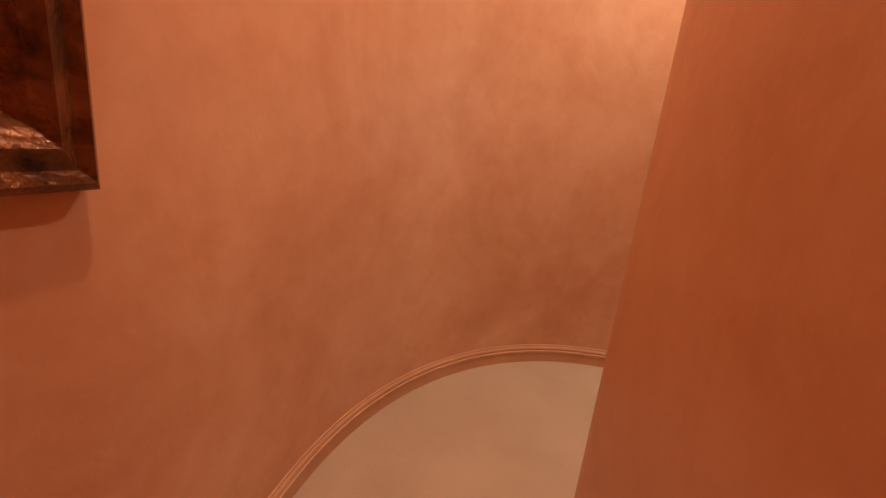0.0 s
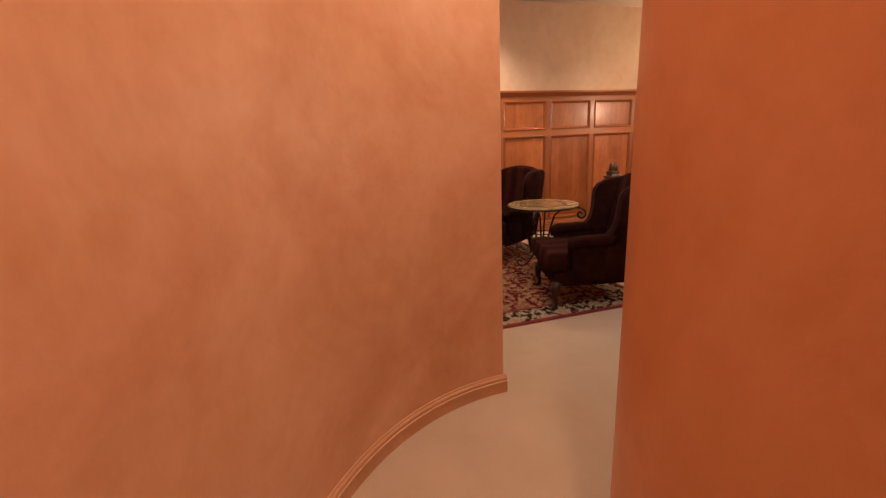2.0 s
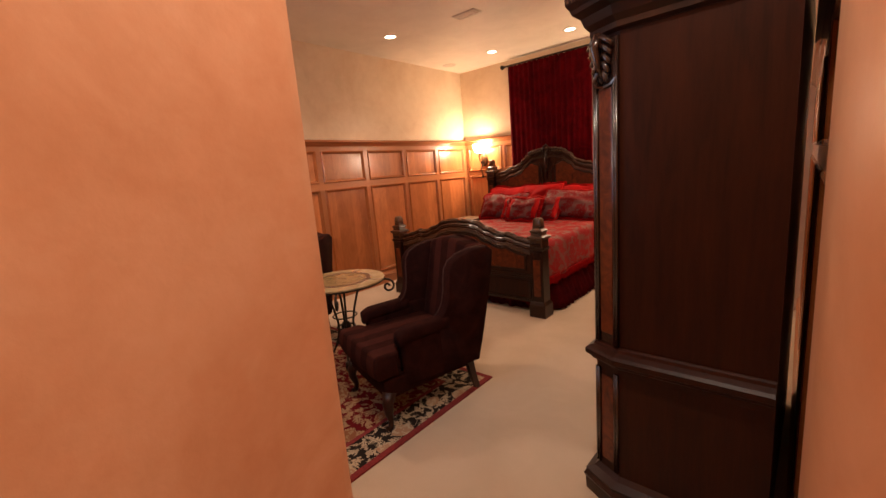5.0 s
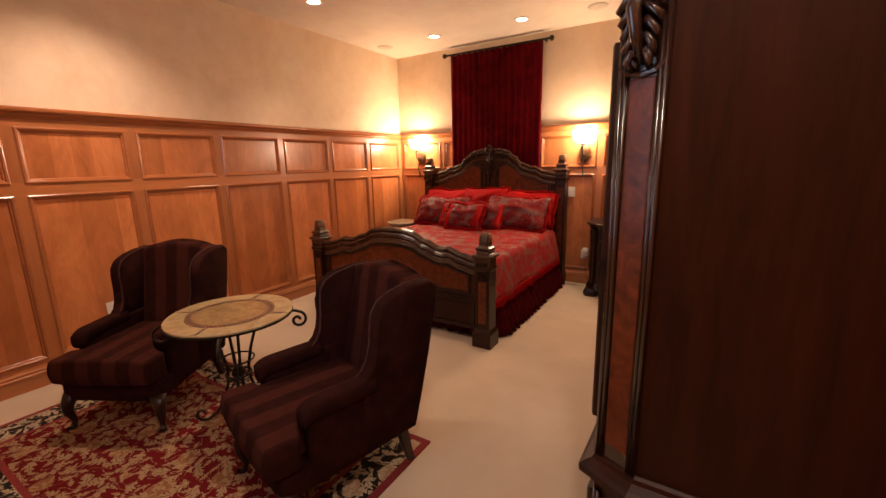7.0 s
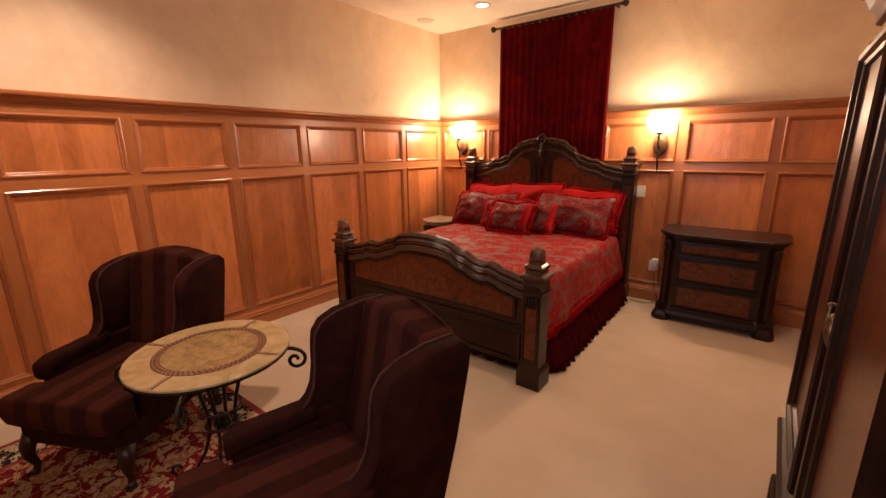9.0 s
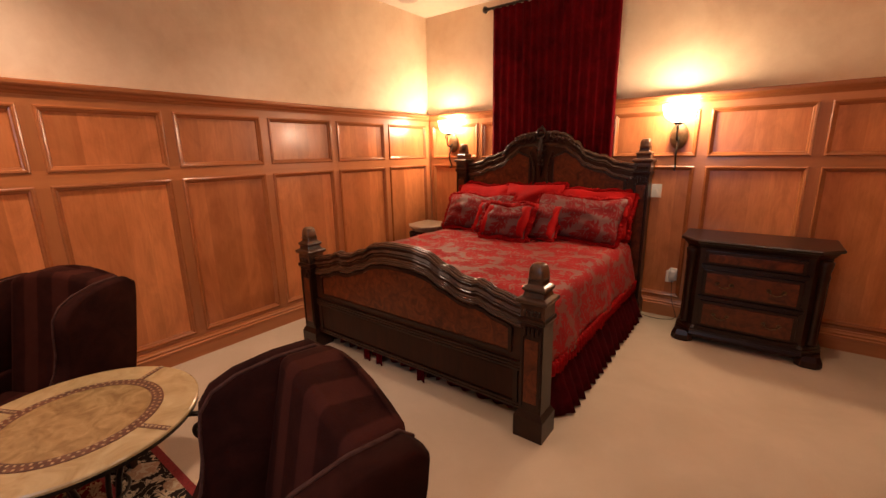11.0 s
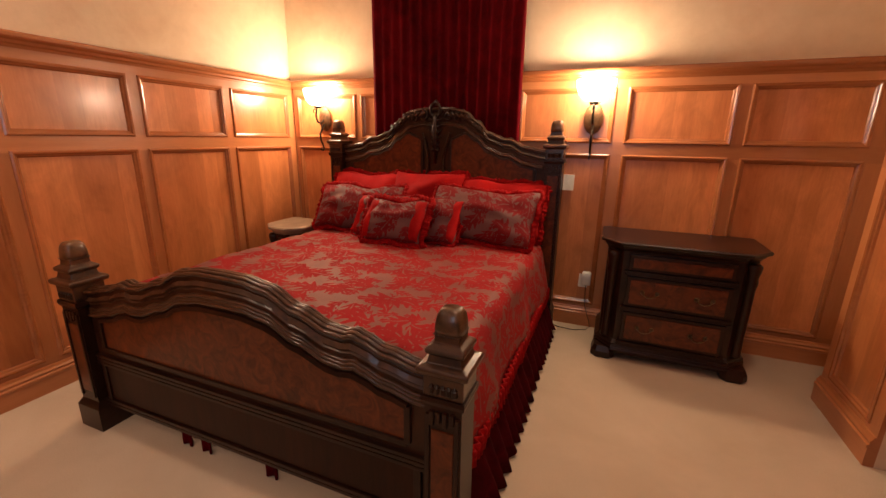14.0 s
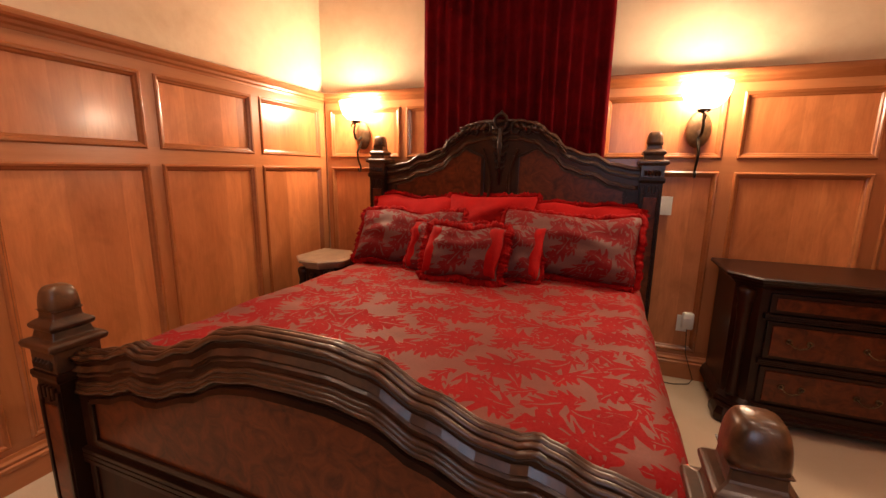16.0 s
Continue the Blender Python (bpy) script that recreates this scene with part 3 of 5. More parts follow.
# ---- the bed ----
FOOT_CURVE = [(0.0, 0.985), (0.12, 0.983), (0.23, 0.965), (0.385, 0.90), (0.53, 0.85), (0.60, 0.842), (0.640, 0.856), (0.665, 0.842), (0.77, 0.806), (0.90, 0.778), (1.02, 0.77)]
HEAD_CURVE = [(0.0, 1.775), (0.12, 1.775), (0.24, 1.755), (0.36, 1.675), (0.47, 1.578), (0.60, 1.535), (0.66, 1.533), (0.75, 1.475), (0.92, 1.447), (1.02, 1.445)]
bed = thing("bed", pose(1.645, 0, 0), "dark carved king-size wooden bed with burl panels", "bed")


def square(g):
    return [(g, g), (-g, g), (-g, -g), (g, -g)]


def bed_post(x, y, top, name):
    """A square post with a plinth, stepped cap and rounded finial; top is the finial's tip."""
    t = top
    at = pose(x, y, 0)
    bm = stack(bmesh.new(), square, [(0, 0.088), (0.13, 0.088), (0.145, 0.080), (0.165, 0.068), (t - 0.33, 0.066), (t - 0.325, 0.074), (t - 0.31, 0.078), (t - 0.295, 0.076)])
    post = part(name, bm, M_DARK, bed, place=at)
    bm = stack(bmesh.new(), square, [(t - 0.295, 0.070), (t - 0.215, 0.070), (t - 0.210, 0.086), (t - 0.195, 0.090), (t - 0.185, 0.086), (t - 0.178, 0.062), (t - 0.150, 0.056),
                                     (t - 0.145, 0.066), (t - 0.130, 0.068), (t - 0.122, 0.060), (t - 0.112, 0.044), (t - 0.088, 0.042), (t - 0.082, 0.050)])
    bmesh.ops.bevel(bm, geom=bm.edges[:], offset=0.003, segments=1, affect="EDGES")
    part("stepped_cap", bm, M_EDGE, post, "lighter brown stepped cap")
    bm = bmesh.new()
    rings = []
    for k in range(9):
        a = k / 8 * math.pi / 2
        r, z = 0.048 * math.cos(a) ** 0.42 + 0.0015, t - 0.082 + 0.082 * math.sin(a)
        rings.append([(r * math.copysign(abs(math.cos(q)) ** 0.55, math.cos(q)) * 1.0, r * math.copysign(abs(math.sin(q)) ** 0.55, math.sin(q)), z) for q in (2 * math.pi * i / 24 for i in range(24))])
    loft(bm, rings)
    part("finial", bm, M_WORN, post, "rounded finial with worn edges", True)
    bm = bmesh.new()
    box(bm, -0.040, 0.040, -0.071, -0.060, 0.22, t - 0.42, 0.004)
    part("burl_inlay", bm, M_BURL, post, "burl veneer inlay")
    bm = bmesh.new()
    for k in range(5):
        lathe(bm, [(0.001, t - 0.285 + 0.0), (0.012, t - 0.275), (0.012, t - 0.255), (0.001, t - 0.245)], 8, -0.04 + 0.02 * k, -0.07)
    for sx in (-1, 1):
        box(bm, sx * 0.052 - 0.007, sx * 0.052 + 0.007, -0.075, -0.06, 0.19, t - 0.36, 0.003)
    for k in range(4):
        box(bm, -0.046 + 0.024 * k, -0.030 + 0.024 * k, -0.078, -0.06, t - 0.40 + 0.012 * (k % 2), t - 0.345, 0.004)
    part("carving", bm, M_DARK, post)
    return post


for px in (-1.01, 1.01):
    bed_post(px, -0.11, 1.687, "head_post")
    bed_post(px, -2.37, 1.022, "foot_post")


def arched_board(name, table, y, z0, inset_lo, inset_hi, drop, split):
    top = sample(table, -0.945, 0.945)
    board = part(name, slab(bmesh.new(), top, [(x, z0) for x, _ in top], y - 0.028, y + 0.028), M_BOARD, bed)
    fine = sample(table, -0.945, 0.945, 126)
    crest = part("crest_rail", ribbon(bmesh.new(), fine, y - 0.040, y + 0.040, 0.004, 0.014), M_DARK, board, "reeded crest moulding")
    for dy, dz in ((-0.034, -0.002), (-0.016, 0.006), (0.002, 0.009), (0.020, 0.006)):
        part("reed", tube(bmesh.new(), [(x, y + dy, z + dz) for x, z in fine], 0.0085, 8), M_EDGE, crest, "", True)
    for off, dep, rise in ((0.040, 0.040, 0.010), (0.062, 0.034, 0.007)):
        part("bead", ribbon(bmesh.new(), sample(table, -0.94, 0.94, 48, off), y - dep, y + 0.03, rise, rise), M_EDGE, board)
    spans = [(-0.86, 0.86)] if not split else [(-0.86, -0.13), (0.13, 0.86)]
    for a, b in spans:
        ins = [(x, z if not split else min(z, z - 0.10 * max(0, 1 - abs(abs(x) - 0.13) / 0.16))) for x, z in sample(table, a, b, 30, drop)]
        part("burl_panel", slab(bmesh.new(), ins, [(x, inset_lo) for x, _ in ins], y - 0.034, y - 0.02), M_BURL, board, "figured burl veneer panel")
        part("panel_moulding", ribbon(bmesh.new(), ins, y - 0.046, y - 0.02, 0.010, 0.010), M_DARK, board)
        bm = bmesh.new()
        for x in (a, b):
            box(bm, x - 0.012, x + 0.012, y - 0.044, y - 0.02, inset_lo, curve_at(table, x) - drop - (0.1 if split and abs(x) < 0.2 else 0), 0.003)
        box(bm, a, b, y - 0.044, y - 0.02, inset_lo - 0.012, inset_lo + 0.012, 0.004)
        part("panel_moulding", bm, M_DARK, board)
    return board


head = arched_board("headboard", HEAD_CURVE, -0.10, 0.25, 1.02, 0, 0.15, True)
foot = arched_board("footboard", FOOT_CURVE, -2.36, 0.135, 0.475, 0, 0.155, False)
bm = bmesh.new()
for z in (0.425, 0.405, 0.385, 0.165, 0.145):
    box(bm, -0.945, 0.945, -2.406, -2.38, z - 0.008, z + 0.008, 0.003)
for x in (-0.90, 0.90):
    box(bm, x - 0.015, x + 0.015, -2.404, -2.38, 0.16, 0.40, 0.003)
part("lower_mouldings", bm, M_DARK, foot)
part("lower_panel", boxed(-0.885, 0.885, -2.396, -2.38, 0.18, 0.37, 0.003), M_WALNUT, foot, "plain walnut lower panel")
# carved crest: cartouche, scrolls and hanging leaves
bm = bmesh.new()
ring = [(0.045 * math.cos(a), -0.155, 1.765 + 0.055 * math.sin(a)) for a in (2 * math.pi * i / 20 for i in range(21))]
tube(bm, ring, 0.014, 8)
lathe(bm, [(0.001, 1.80), (0.022, 1.808), (0.026, 1.82), (0.013, 1.838), (0.001, 1.852)], 10, 0, -0.14)
for sx in (-1, 1):
    for r0, cx, cz in ((0.060, 0.115, 1.715), (0.042, 0.20, 1.70), (0.03, 0.262, 1.70)):
        tube(bm, [(sx * (cx + r0 * (1 - k / 22) * math.cos(k * 0.42)), -0.150, cz + r0 * (1 - k / 22) * math.sin(k * 0.42)) for k in range(20)], lambda s: 0.013 * (1 - 0.6 * s), 7)
    for k in range(6):
        z = 1.68 - 0.05 * k
        tube(bm, [(sx * 0.004, -0.145, z + 0.02), (sx * 0.03, -0.165, z), (sx * (0.062 - 0.007 * k), -0.15, z + 0.018), (sx * (0.07 - 0.008 * k), -0.14, z + 0.03)], lambda s: 0.014 * (1 - 0.8 * s), 6)
tube(bm, [(0, -0.15, 1.72), (0, -0.165, 1.6), (0, -0.155, 1.5), (0, -0.14, 1.32)], lambda s: 0.026 - 0.016 * s, 8)
part("carved_crest", bm, M_DARK, head, "carved cartouche with scrolls and leaves", True)
# acanthus sprays running down both shoulders of the crest
bm = bmesh.new()
for sx in (-1, 1):
    for k in range(9):
        x0 = 0.10 + 0.042 * k
        z0 = curve_at(HEAD_CURVE, x0) - 0.022
        size = 1.0 - 0.06 * k
        for up in (-1, 1):
            tube(bm, [(sx * x0, -0.146, z0), (sx * (x0 + 0.022 * size), -0.166, z0 + up * 0.020 * size), (sx * (x0 + 0.048 * size), -0.158, z0 + up * 0.026 * size - 0.01), (sx * (x0 + 0.058 * size), -0.145, z0 + up * 0.014 * size - 0.016)], lambda q: 0.012 * size * (1 - 0.7 * q), 6)
    tube(bm, [(sx * x, -0.147, curve_at(HEAD_CURVE, x) - 0.024) for x in (0.08, 0.16, 0.24, 0.32, 0.40, 0.46)], lambda q: 0.012 * (1 - 0.6 * q), 7)
part("carved_spray", bm, M_EDGE, head, "carved leaves in lighter brown", True)
# raised ogee bands that follow the crest
for board, table, y, drops in ((head, HEAD_CURVE, -0.10, (0.115, 0.128)), (foot, FOOT_CURVE, -2.36, (0.098, 0.112, 0.126))):
    for n, off in enumerate(drops):
        part("ogee_band", tube(bmesh.new(), [(x, y - 0.030 - 0.003 * n, z) for x, z in sample(table, -0.935, 0.935, 90, off)], 0.009, 8), M_EDGE, board, "", True)
bm = bmesh.new()
for sx in (-1, 1):
    tube(bm, [(sx * (0.13 - 0.06 * math.sin(k / 12 * math.pi)), -0.146, 1.58 - 0.5 * k / 12) for k in range(13)], 0.012, 6)
part("centre_bead", bm, M_DARK, head)
for sx in (-1, 1):
    part("side_rail", boxed(sx * 0.985 - 0.018, sx * 0.985 + 0.018, -2.31, -0.17, 0.20, 0.42, 0.006), M_DARK, bed)

bm = bmesh.new()
box(bm, 0.70, 2.59, -2.30, -0.18, 0.24, 0.66, 0.05)
tagged(part("mattress", bm, M_SHEET), "white mattress on the bed's side rails", "mattress")


def pleated(path, z0, z1, amp, pitch, thick, rows=6, flare=0.0, wob=0.5, seed=1.0, ragged=0.0, lean=0.0):
    """A hanging cloth in folds along a plan path; its folds swing to the path's left."""
    pts, total = [Vector(p) for p in path], 0.0
    seg = [(b - a).length for a, b in zip(pts, pts[1:])]
    n = int(sum(seg) / (pitch / 8))
    bm = bmesh.new()
    front, back = [], []
    for k in range(n + 1):
        s = sum(seg) * k / n
        i, r = 0, s
        while i < len(seg) - 1 and r > seg[i]:
            r -= seg[i]
            i += 1
        d = (pts[i + 1] - pts[i]).normalized()
        p = pts[i] + d * r
        nrm = Vector((-d.y, d.x))
        phase = s / pitch * 2 * math.pi + wob * 4 * noise.noise(Vector((s * 2.1, seed, 0)))
        ca, cb = [], []
        for j in range(rows + 1):
            t = j / rows
            z = z0 + (z1 - z0) * t
            if j == 0:
                z += ragged * noise.noise(Vector((s * 9, seed, 3)))
            a = amp * (1 + flare * (1 - t)) * (0.75 + 0.5 * noise.noise(Vector((s * 3, t * 1.5, seed))))
            q = p + nrm * (lean * (1 - t) + a * math.sin(phase + 0.8 * noise.noise(Vector((s * 2, t * 2, seed + 5)))))
            ca.append(bm.verts.new((q.x + nrm.x * thick / 2, q.y + nrm.y * thick / 2, z)))
            cb.append(bm.verts.new((q.x - nrm.x * thick / 2, q.y - nrm.y * thick / 2, z)))
        front.append(ca)
        back.append(cb)
    for i in range(n):
        for j in range(rows):
            bm.faces.new((front[i][j], front[i + 1][j], front[i + 1][j + 1], front[i][j + 1]))
            bm.faces.new((back[i][j + 1], back[i + 1][j + 1], back[i + 1][j], back[i][j]))
        bm.faces.new((front[i][0], back[i][0], back[i + 1][0], front[i + 1][0]))
        bm.faces.new((front[i][-1], front[i + 1][-1], back[i + 1][-1], back[i][-1]))
    for e in (0, n):
        for j in range(rows):
            bm.faces.new((front[e][j], front[e][j + 1], back[e][j + 1], back[e][j]))
    return bm


skirt = tagged(part("bed_skirt", pleated([(2.645, -0.24), (2.645, -2.13), (0.645, -2.13), (0.645, -0.24)], 0.014, 0.37, 0.013, 0.10, 0.006, 5, 1.0, 1.6, seed=2.0, ragged=0.03, lean=0.13), M_SKIRTCLOTH, None, "", True), "burgundy gathered bed skirt hanging to the carpet", "bed skirt")

for tx, ty in ((1.22, -2.345), (1.355, -2.345), (1.775, -2.345)):
    part("loose_flap", pleated([(tx + 0.035, ty), (tx - 0.035, ty)], 0.006, 0.132, 0.008, 0.05, 0.008, 4, 0.4, 0.6, tx, 0.012), M_CURTAIN, skirt, "", True)

# comforter: a padded sheet over the mattress with hanging sides
bm = bmesh.new()
NX, NY = 60, 64
grid = []
for i in range(NX + 1):
    row = []
    u = -1.34 + 2.68 * i / NX
    for j in range(NY + 1):
        v = -2.285 + 2.02 * j / NY
        half = 0.985
        a = abs(u)
        if a < half - 0.08:
            x, z = a, 0.745
        elif a < half + 0.06:
            q = (a - half + 0.08) / 0.14 * math.pi / 2
            x, z = half - 0.08 + 0.09 * math.sin(q), 0.745 - 0.09 * (1 - math.cos(q))
        else:
            x, z = half + 0.01 + 0.22 * (a - half - 0.06), 0.655 - (a - half - 0.06)
        x += (0.016 * math.sin(v * 9 + 2 * noise.noise(Vector((v * 2, 0, 0)))) * min(1, max(0, (a - half) * 4)))
        z += 0.016 * noise.noise(Vector((u * 2.2, v * 2.2, 4))) + 0.008 * noise.noise(Vector((u * 7, v * 7, 9))) - 0.02 * max(0, (abs(v + 1.2) - 0.9)) + 0.012 * (1 - (u / 1.0) ** 2 if a < 1 else 0)
        if v < -2.2:
            z -= 0.5 * (-2.2 - v)
        row.append(bm.verts.new((1.645 + math.copysign(x, u), v, z)))
    grid.append(row)
for i in range(NX):
    for j in range(NY):
        bm.faces.new((grid[i][j], grid[i + 1][j], grid[i + 1][j + 1], grid[i][j + 1]))
comforter = part("comforter", bm, M_DAMASK, None, "", True)
tagged(comforter, "red and taupe leaf-pattern damask comforter spread over the bed", "comforter")
sol = comforter.modifiers.new("pad", "SOLIDIFY")
sol.thickness, sol.offset = 0.02, -1
for sx in (-1, 1):
    xs = 1.645 + sx * 1.058
    part("fringe_border", pleated([(xs, -0.28), (xs, -2.27)] if sx > 0 else [(xs, -2.27), (xs, -0.28)], 0.30, 0.385, 0.012, 0.05, 0.014, 3, 0.5, seed=4.0 + sx, ragged=0.03), M_FRINGE, comforter, "bright red fringed border", True)

# ---- pillows ----
def pillow(name, x, y, z, w, h, thick, tilt, turn, cloth, label, deep=0.045, seed=0, roll=0, trim=0.0):
    """z is the lowest point; tilt from flat."""
    m = pose(x, y, z + (h / 2 + deep * 0.4) * math.sin(radians(tilt)), tilt, 0, turn) @ pose(0, 0, 0, 0, 0, roll)
    p = thing(name, m, label, "pillow", "pillows on the bed")
    def slump(bm, dx=0.0):
        """Soften the outline: uneven edges, sagging middle of the top, ears at the corners."""
        for vert in bm.verts:
            q = vert.co
            u, v = 2 * (q.x + dx) / w, 2 * q.y / h
            q.y += 0.030 * noise.noise(Vector((u * 1.7 + seed * 5.3, v * 0.8, 2.0))) + 0.020 * max(0, v) * (u * u - 0.4)
            q.x += 0.018 * noise.noise(Vector((v * 1.9, u * 0.8 + seed * 2.7, 8.0)))
            q.z += 0.030 * noise.noise(Vector((u * 1.3, v * 1.3, seed * 1.9))) - 0.035 * max(0, v) ** 2
        return bm

    part("cover", slump(cushion(w, h, thick, 28, 20, 2.2, 0.03, seed=seed * 3.1)), cloth, p, "", True)
    part("fringe", slump(fringe(w * 0.985, h * 0.985, deep, seed)), M_FRINGE, p, "red brush fringe", True)
    if trim:
        for sx in (-1, 1):
            bm = slump(cushion(trim, h * 0.97, thick * 0.80, 10, 16, 2.6, 0.008), sx * (w / 2 - trim / 2 - 0.012))
            part("side_band", bm, M_RED, p, "red satin band", True, place=pose(sx * (w / 2 - trim / 2 - 0.012), 0, 0))
    return p


red_label = "bright red satin pillow with fringe, leaning on the headboard"
pillow("pillow", 0.99, -0.27, 0.76, 0.70, 0.49, 0.22, 68, 1, M_RED, red_label, 0.035, 1)
pillow("pillow", 1.60, -0.26, 0.77, 0.68, 0.51, 0.22, 70, 0, M_RED, red_label, 0.035, 2)
pillow("pillow", 2.25, -0.27, 0.76, 0.74, 0.48, 0.22, 68, -2, M_RED, red_label, 0.035, 3, -2)
sham_label = "dark red and grey damask sham with red fringe"
pillow("pillow_sham", 1.06, -0.47, 0.755, 0.80, 0.43, 0.23, 60, 3, M_SHAM, sham_label, 0.032, 4, 1)
pillow("pillow_sham", 2.17, -0.47, 0.755, 0.88, 0.46, 0.24, 60, -3, M_SHAM, sham_label, 0.032, 5, -1)
sq_label = "square damask cushion with red satin bands"
pillow("cushion", 1.36, -0.60, 0.755, 0.46, 0.38, 0.18, 58, 2, M_SHAM, sq_label, 0.02, 6, 2, trim=0.09)
pillow("cushion", 1.82, -0.60, 0.755, 0.50, 0.38, 0.18, 58, -2, M_SHAM, sq_label, 0.02, 7, -2, trim=0.09)
pillow("cushion", 1.59, -0.79, 0.755, 0.50, 0.35, 0.19, 62, 1, M_SHAM, "small oblong damask cushion with thick red fringe", 0.05, 8, -1, trim=0.10)

# ---- curtain ----
cur = thing("curtain", pose(0, 0, 0), "burgundy velvet curtain hanging closed from a rod", "curtain")
part("cloth", pleated([(2.355, -0.10), (1.015, -0.10)], 0.02, 3.075, 0.020, 0.085, 0.006, 14, 0.25, 0.8, 7.0), M_CURTAIN, cur, "", True)
rod = thing("curtain_rod", pose(0, -0.10, 3.09), "dark iron curtain rod with ball finials", "curtain rod")
part("rod", tube(bmesh.new(), [(0.96, 0, 0), (2.42, 0, 0)], 0.014, 12), M_IRON, rod, "", True)
for x, d in ((0.96, -1), (2.42, 1)):
    bm = lathe(bmesh.new(), [(0.010, 0), (0.020, 0.005), (0.012, 0.012), (0.030, 0.025), (0.036, 0.042), (0.028, 0.060), (0.008, 0.070)], 14)
    part("ball_finial", bm, M_IRON, rod, "", True, place=pose(x, 0, 0, 0, 90 * d, 0))
    part("bracket", boxed(x - d * 0.05 - 0.01, x - d * 0.05 + 0.01, 0.0, 0.099, -0.012, 0.012, 0.003), M_IRON, rod)

# ---- sconces ----
sc = thing("wall_sconce", pose(SCONCE_AT[0][0], 0, 0), "lit wall sconce with iron scroll arm on an oval bronze plate", "wall light", "sconces beside the bed")
bm = bmesh.new()
rings = []
for r, v in ((0.072, -0.024), (0.072, -0.032), (0.062, -0.042), (0.036, -0.052), (0.010, -0.056)):
    rings.append([(r * math.cos(a), v, 1.70 + 1.6 * r * math.sin(a)) for a in (2 * math.pi * i / 24 for i in range(24))])
loft(bm, rings)
part("backplate", bm, M_BRONZE, sc, "oval bronze backplate", True)
bm = bmesh.new()
tube(bm, [(0, -0.05, 1.69), (0, -0.10, 1.655), (0, -0.145, 1.67), (0, -0.165, 1.72), (0, -0.15, 1.775), (0, -0.135, 1.80)], 0.009, 8)
tube(bm, [(0, -0.05, 1.65), (0, -0.085, 1.60), (0, -0.12, 1.56), (0, -0.11, 1.50), (0, -0.08, 1.455), (0, -0.07, 1.42), (0, -0.09, 1.40), (0, -0.11, 1.412), (0, -0.105, 1.43)], lambda s: 0.010 - 0.004 * s, 8)
tube(bm, [(0, -0.15, 1.775), (0, -0.185, 1.79), (0, -0.20, 1.765), (0, -0.185, 1.75)], 0.006, 6)
part("scroll_arm", bm, M_IRON, sc, "wrought iron scroll arm", True)
part("cup", lathe(bmesh.new(), [(0.008, 1.79), (0.030, 1.795), (0.040, 1.81), (0.036, 1.815), (0.008, 1.812)], 16, 0, -0.13), M_IRON, sc, "", True)
bm = bmesh.new()
outer_r = [(0.030, 1.815), (0.075, 1.83), (0.112, 1.865), (0.130, 1.915), (0.136, 1.965)]
loft(bm, [[(r * math.cos(a), -0.13 + 0.72 * r * math.sin(a), z) for a in (2 * math.pi * i / 28 for i in range(28))] for r, z in outer_r + [(r - 0.006, z) for r, z in reversed(outer_r)]], cap=False)
shade = part("glass_shade", bm, M_SHADE, sc, "glowing alabaster bowl shade", True)
shade.visible_shadow = False
copy_thing(sc, pose(SCONCE_AT[1][0], 0, 0))


# ---- bedside chests ----
def canted(x0, x1, y0, y1, c):
    """Plan with cut front corners (front is -y)."""
    return lambda g: [(x0 - g, y1), (x0 - g, y0 + c - g * 0.4), (x0 + c - g * 0.4, y0 - g), (x1 - c + g * 0.4, y0 - g), (x1 + g, y0 + c - g * 0.4), (x1 + g, y1)]


def bail_pull(w, parent, at, name="bail_pull"):
    bm = bmesh.new()
    tube(bm, [(-w / 2, 0, 0.0), (-w / 2, -0.018, -0.004), (-w * 0.3, -0.022, -0.022), (0, -0.024, -0.030), (w * 0.3, -0.022, -0.022), (w / 2, -0.018, -0.004), (w / 2, 0, 0)], 0.0035, 6)
    for sx in (-1, 1):
        lathe_pts = [(sx * w / 2 + 0.012 * math.cos(a), -0.004, 0.012 * math.sin(a)) for a in (2 * math.pi * i / 10 for i in range(11))]
        tube(bm, lathe_pts, 0.004, 5)
    return part(name, bm, M_BRASS, parent, "aged brass pull", True, place=at)


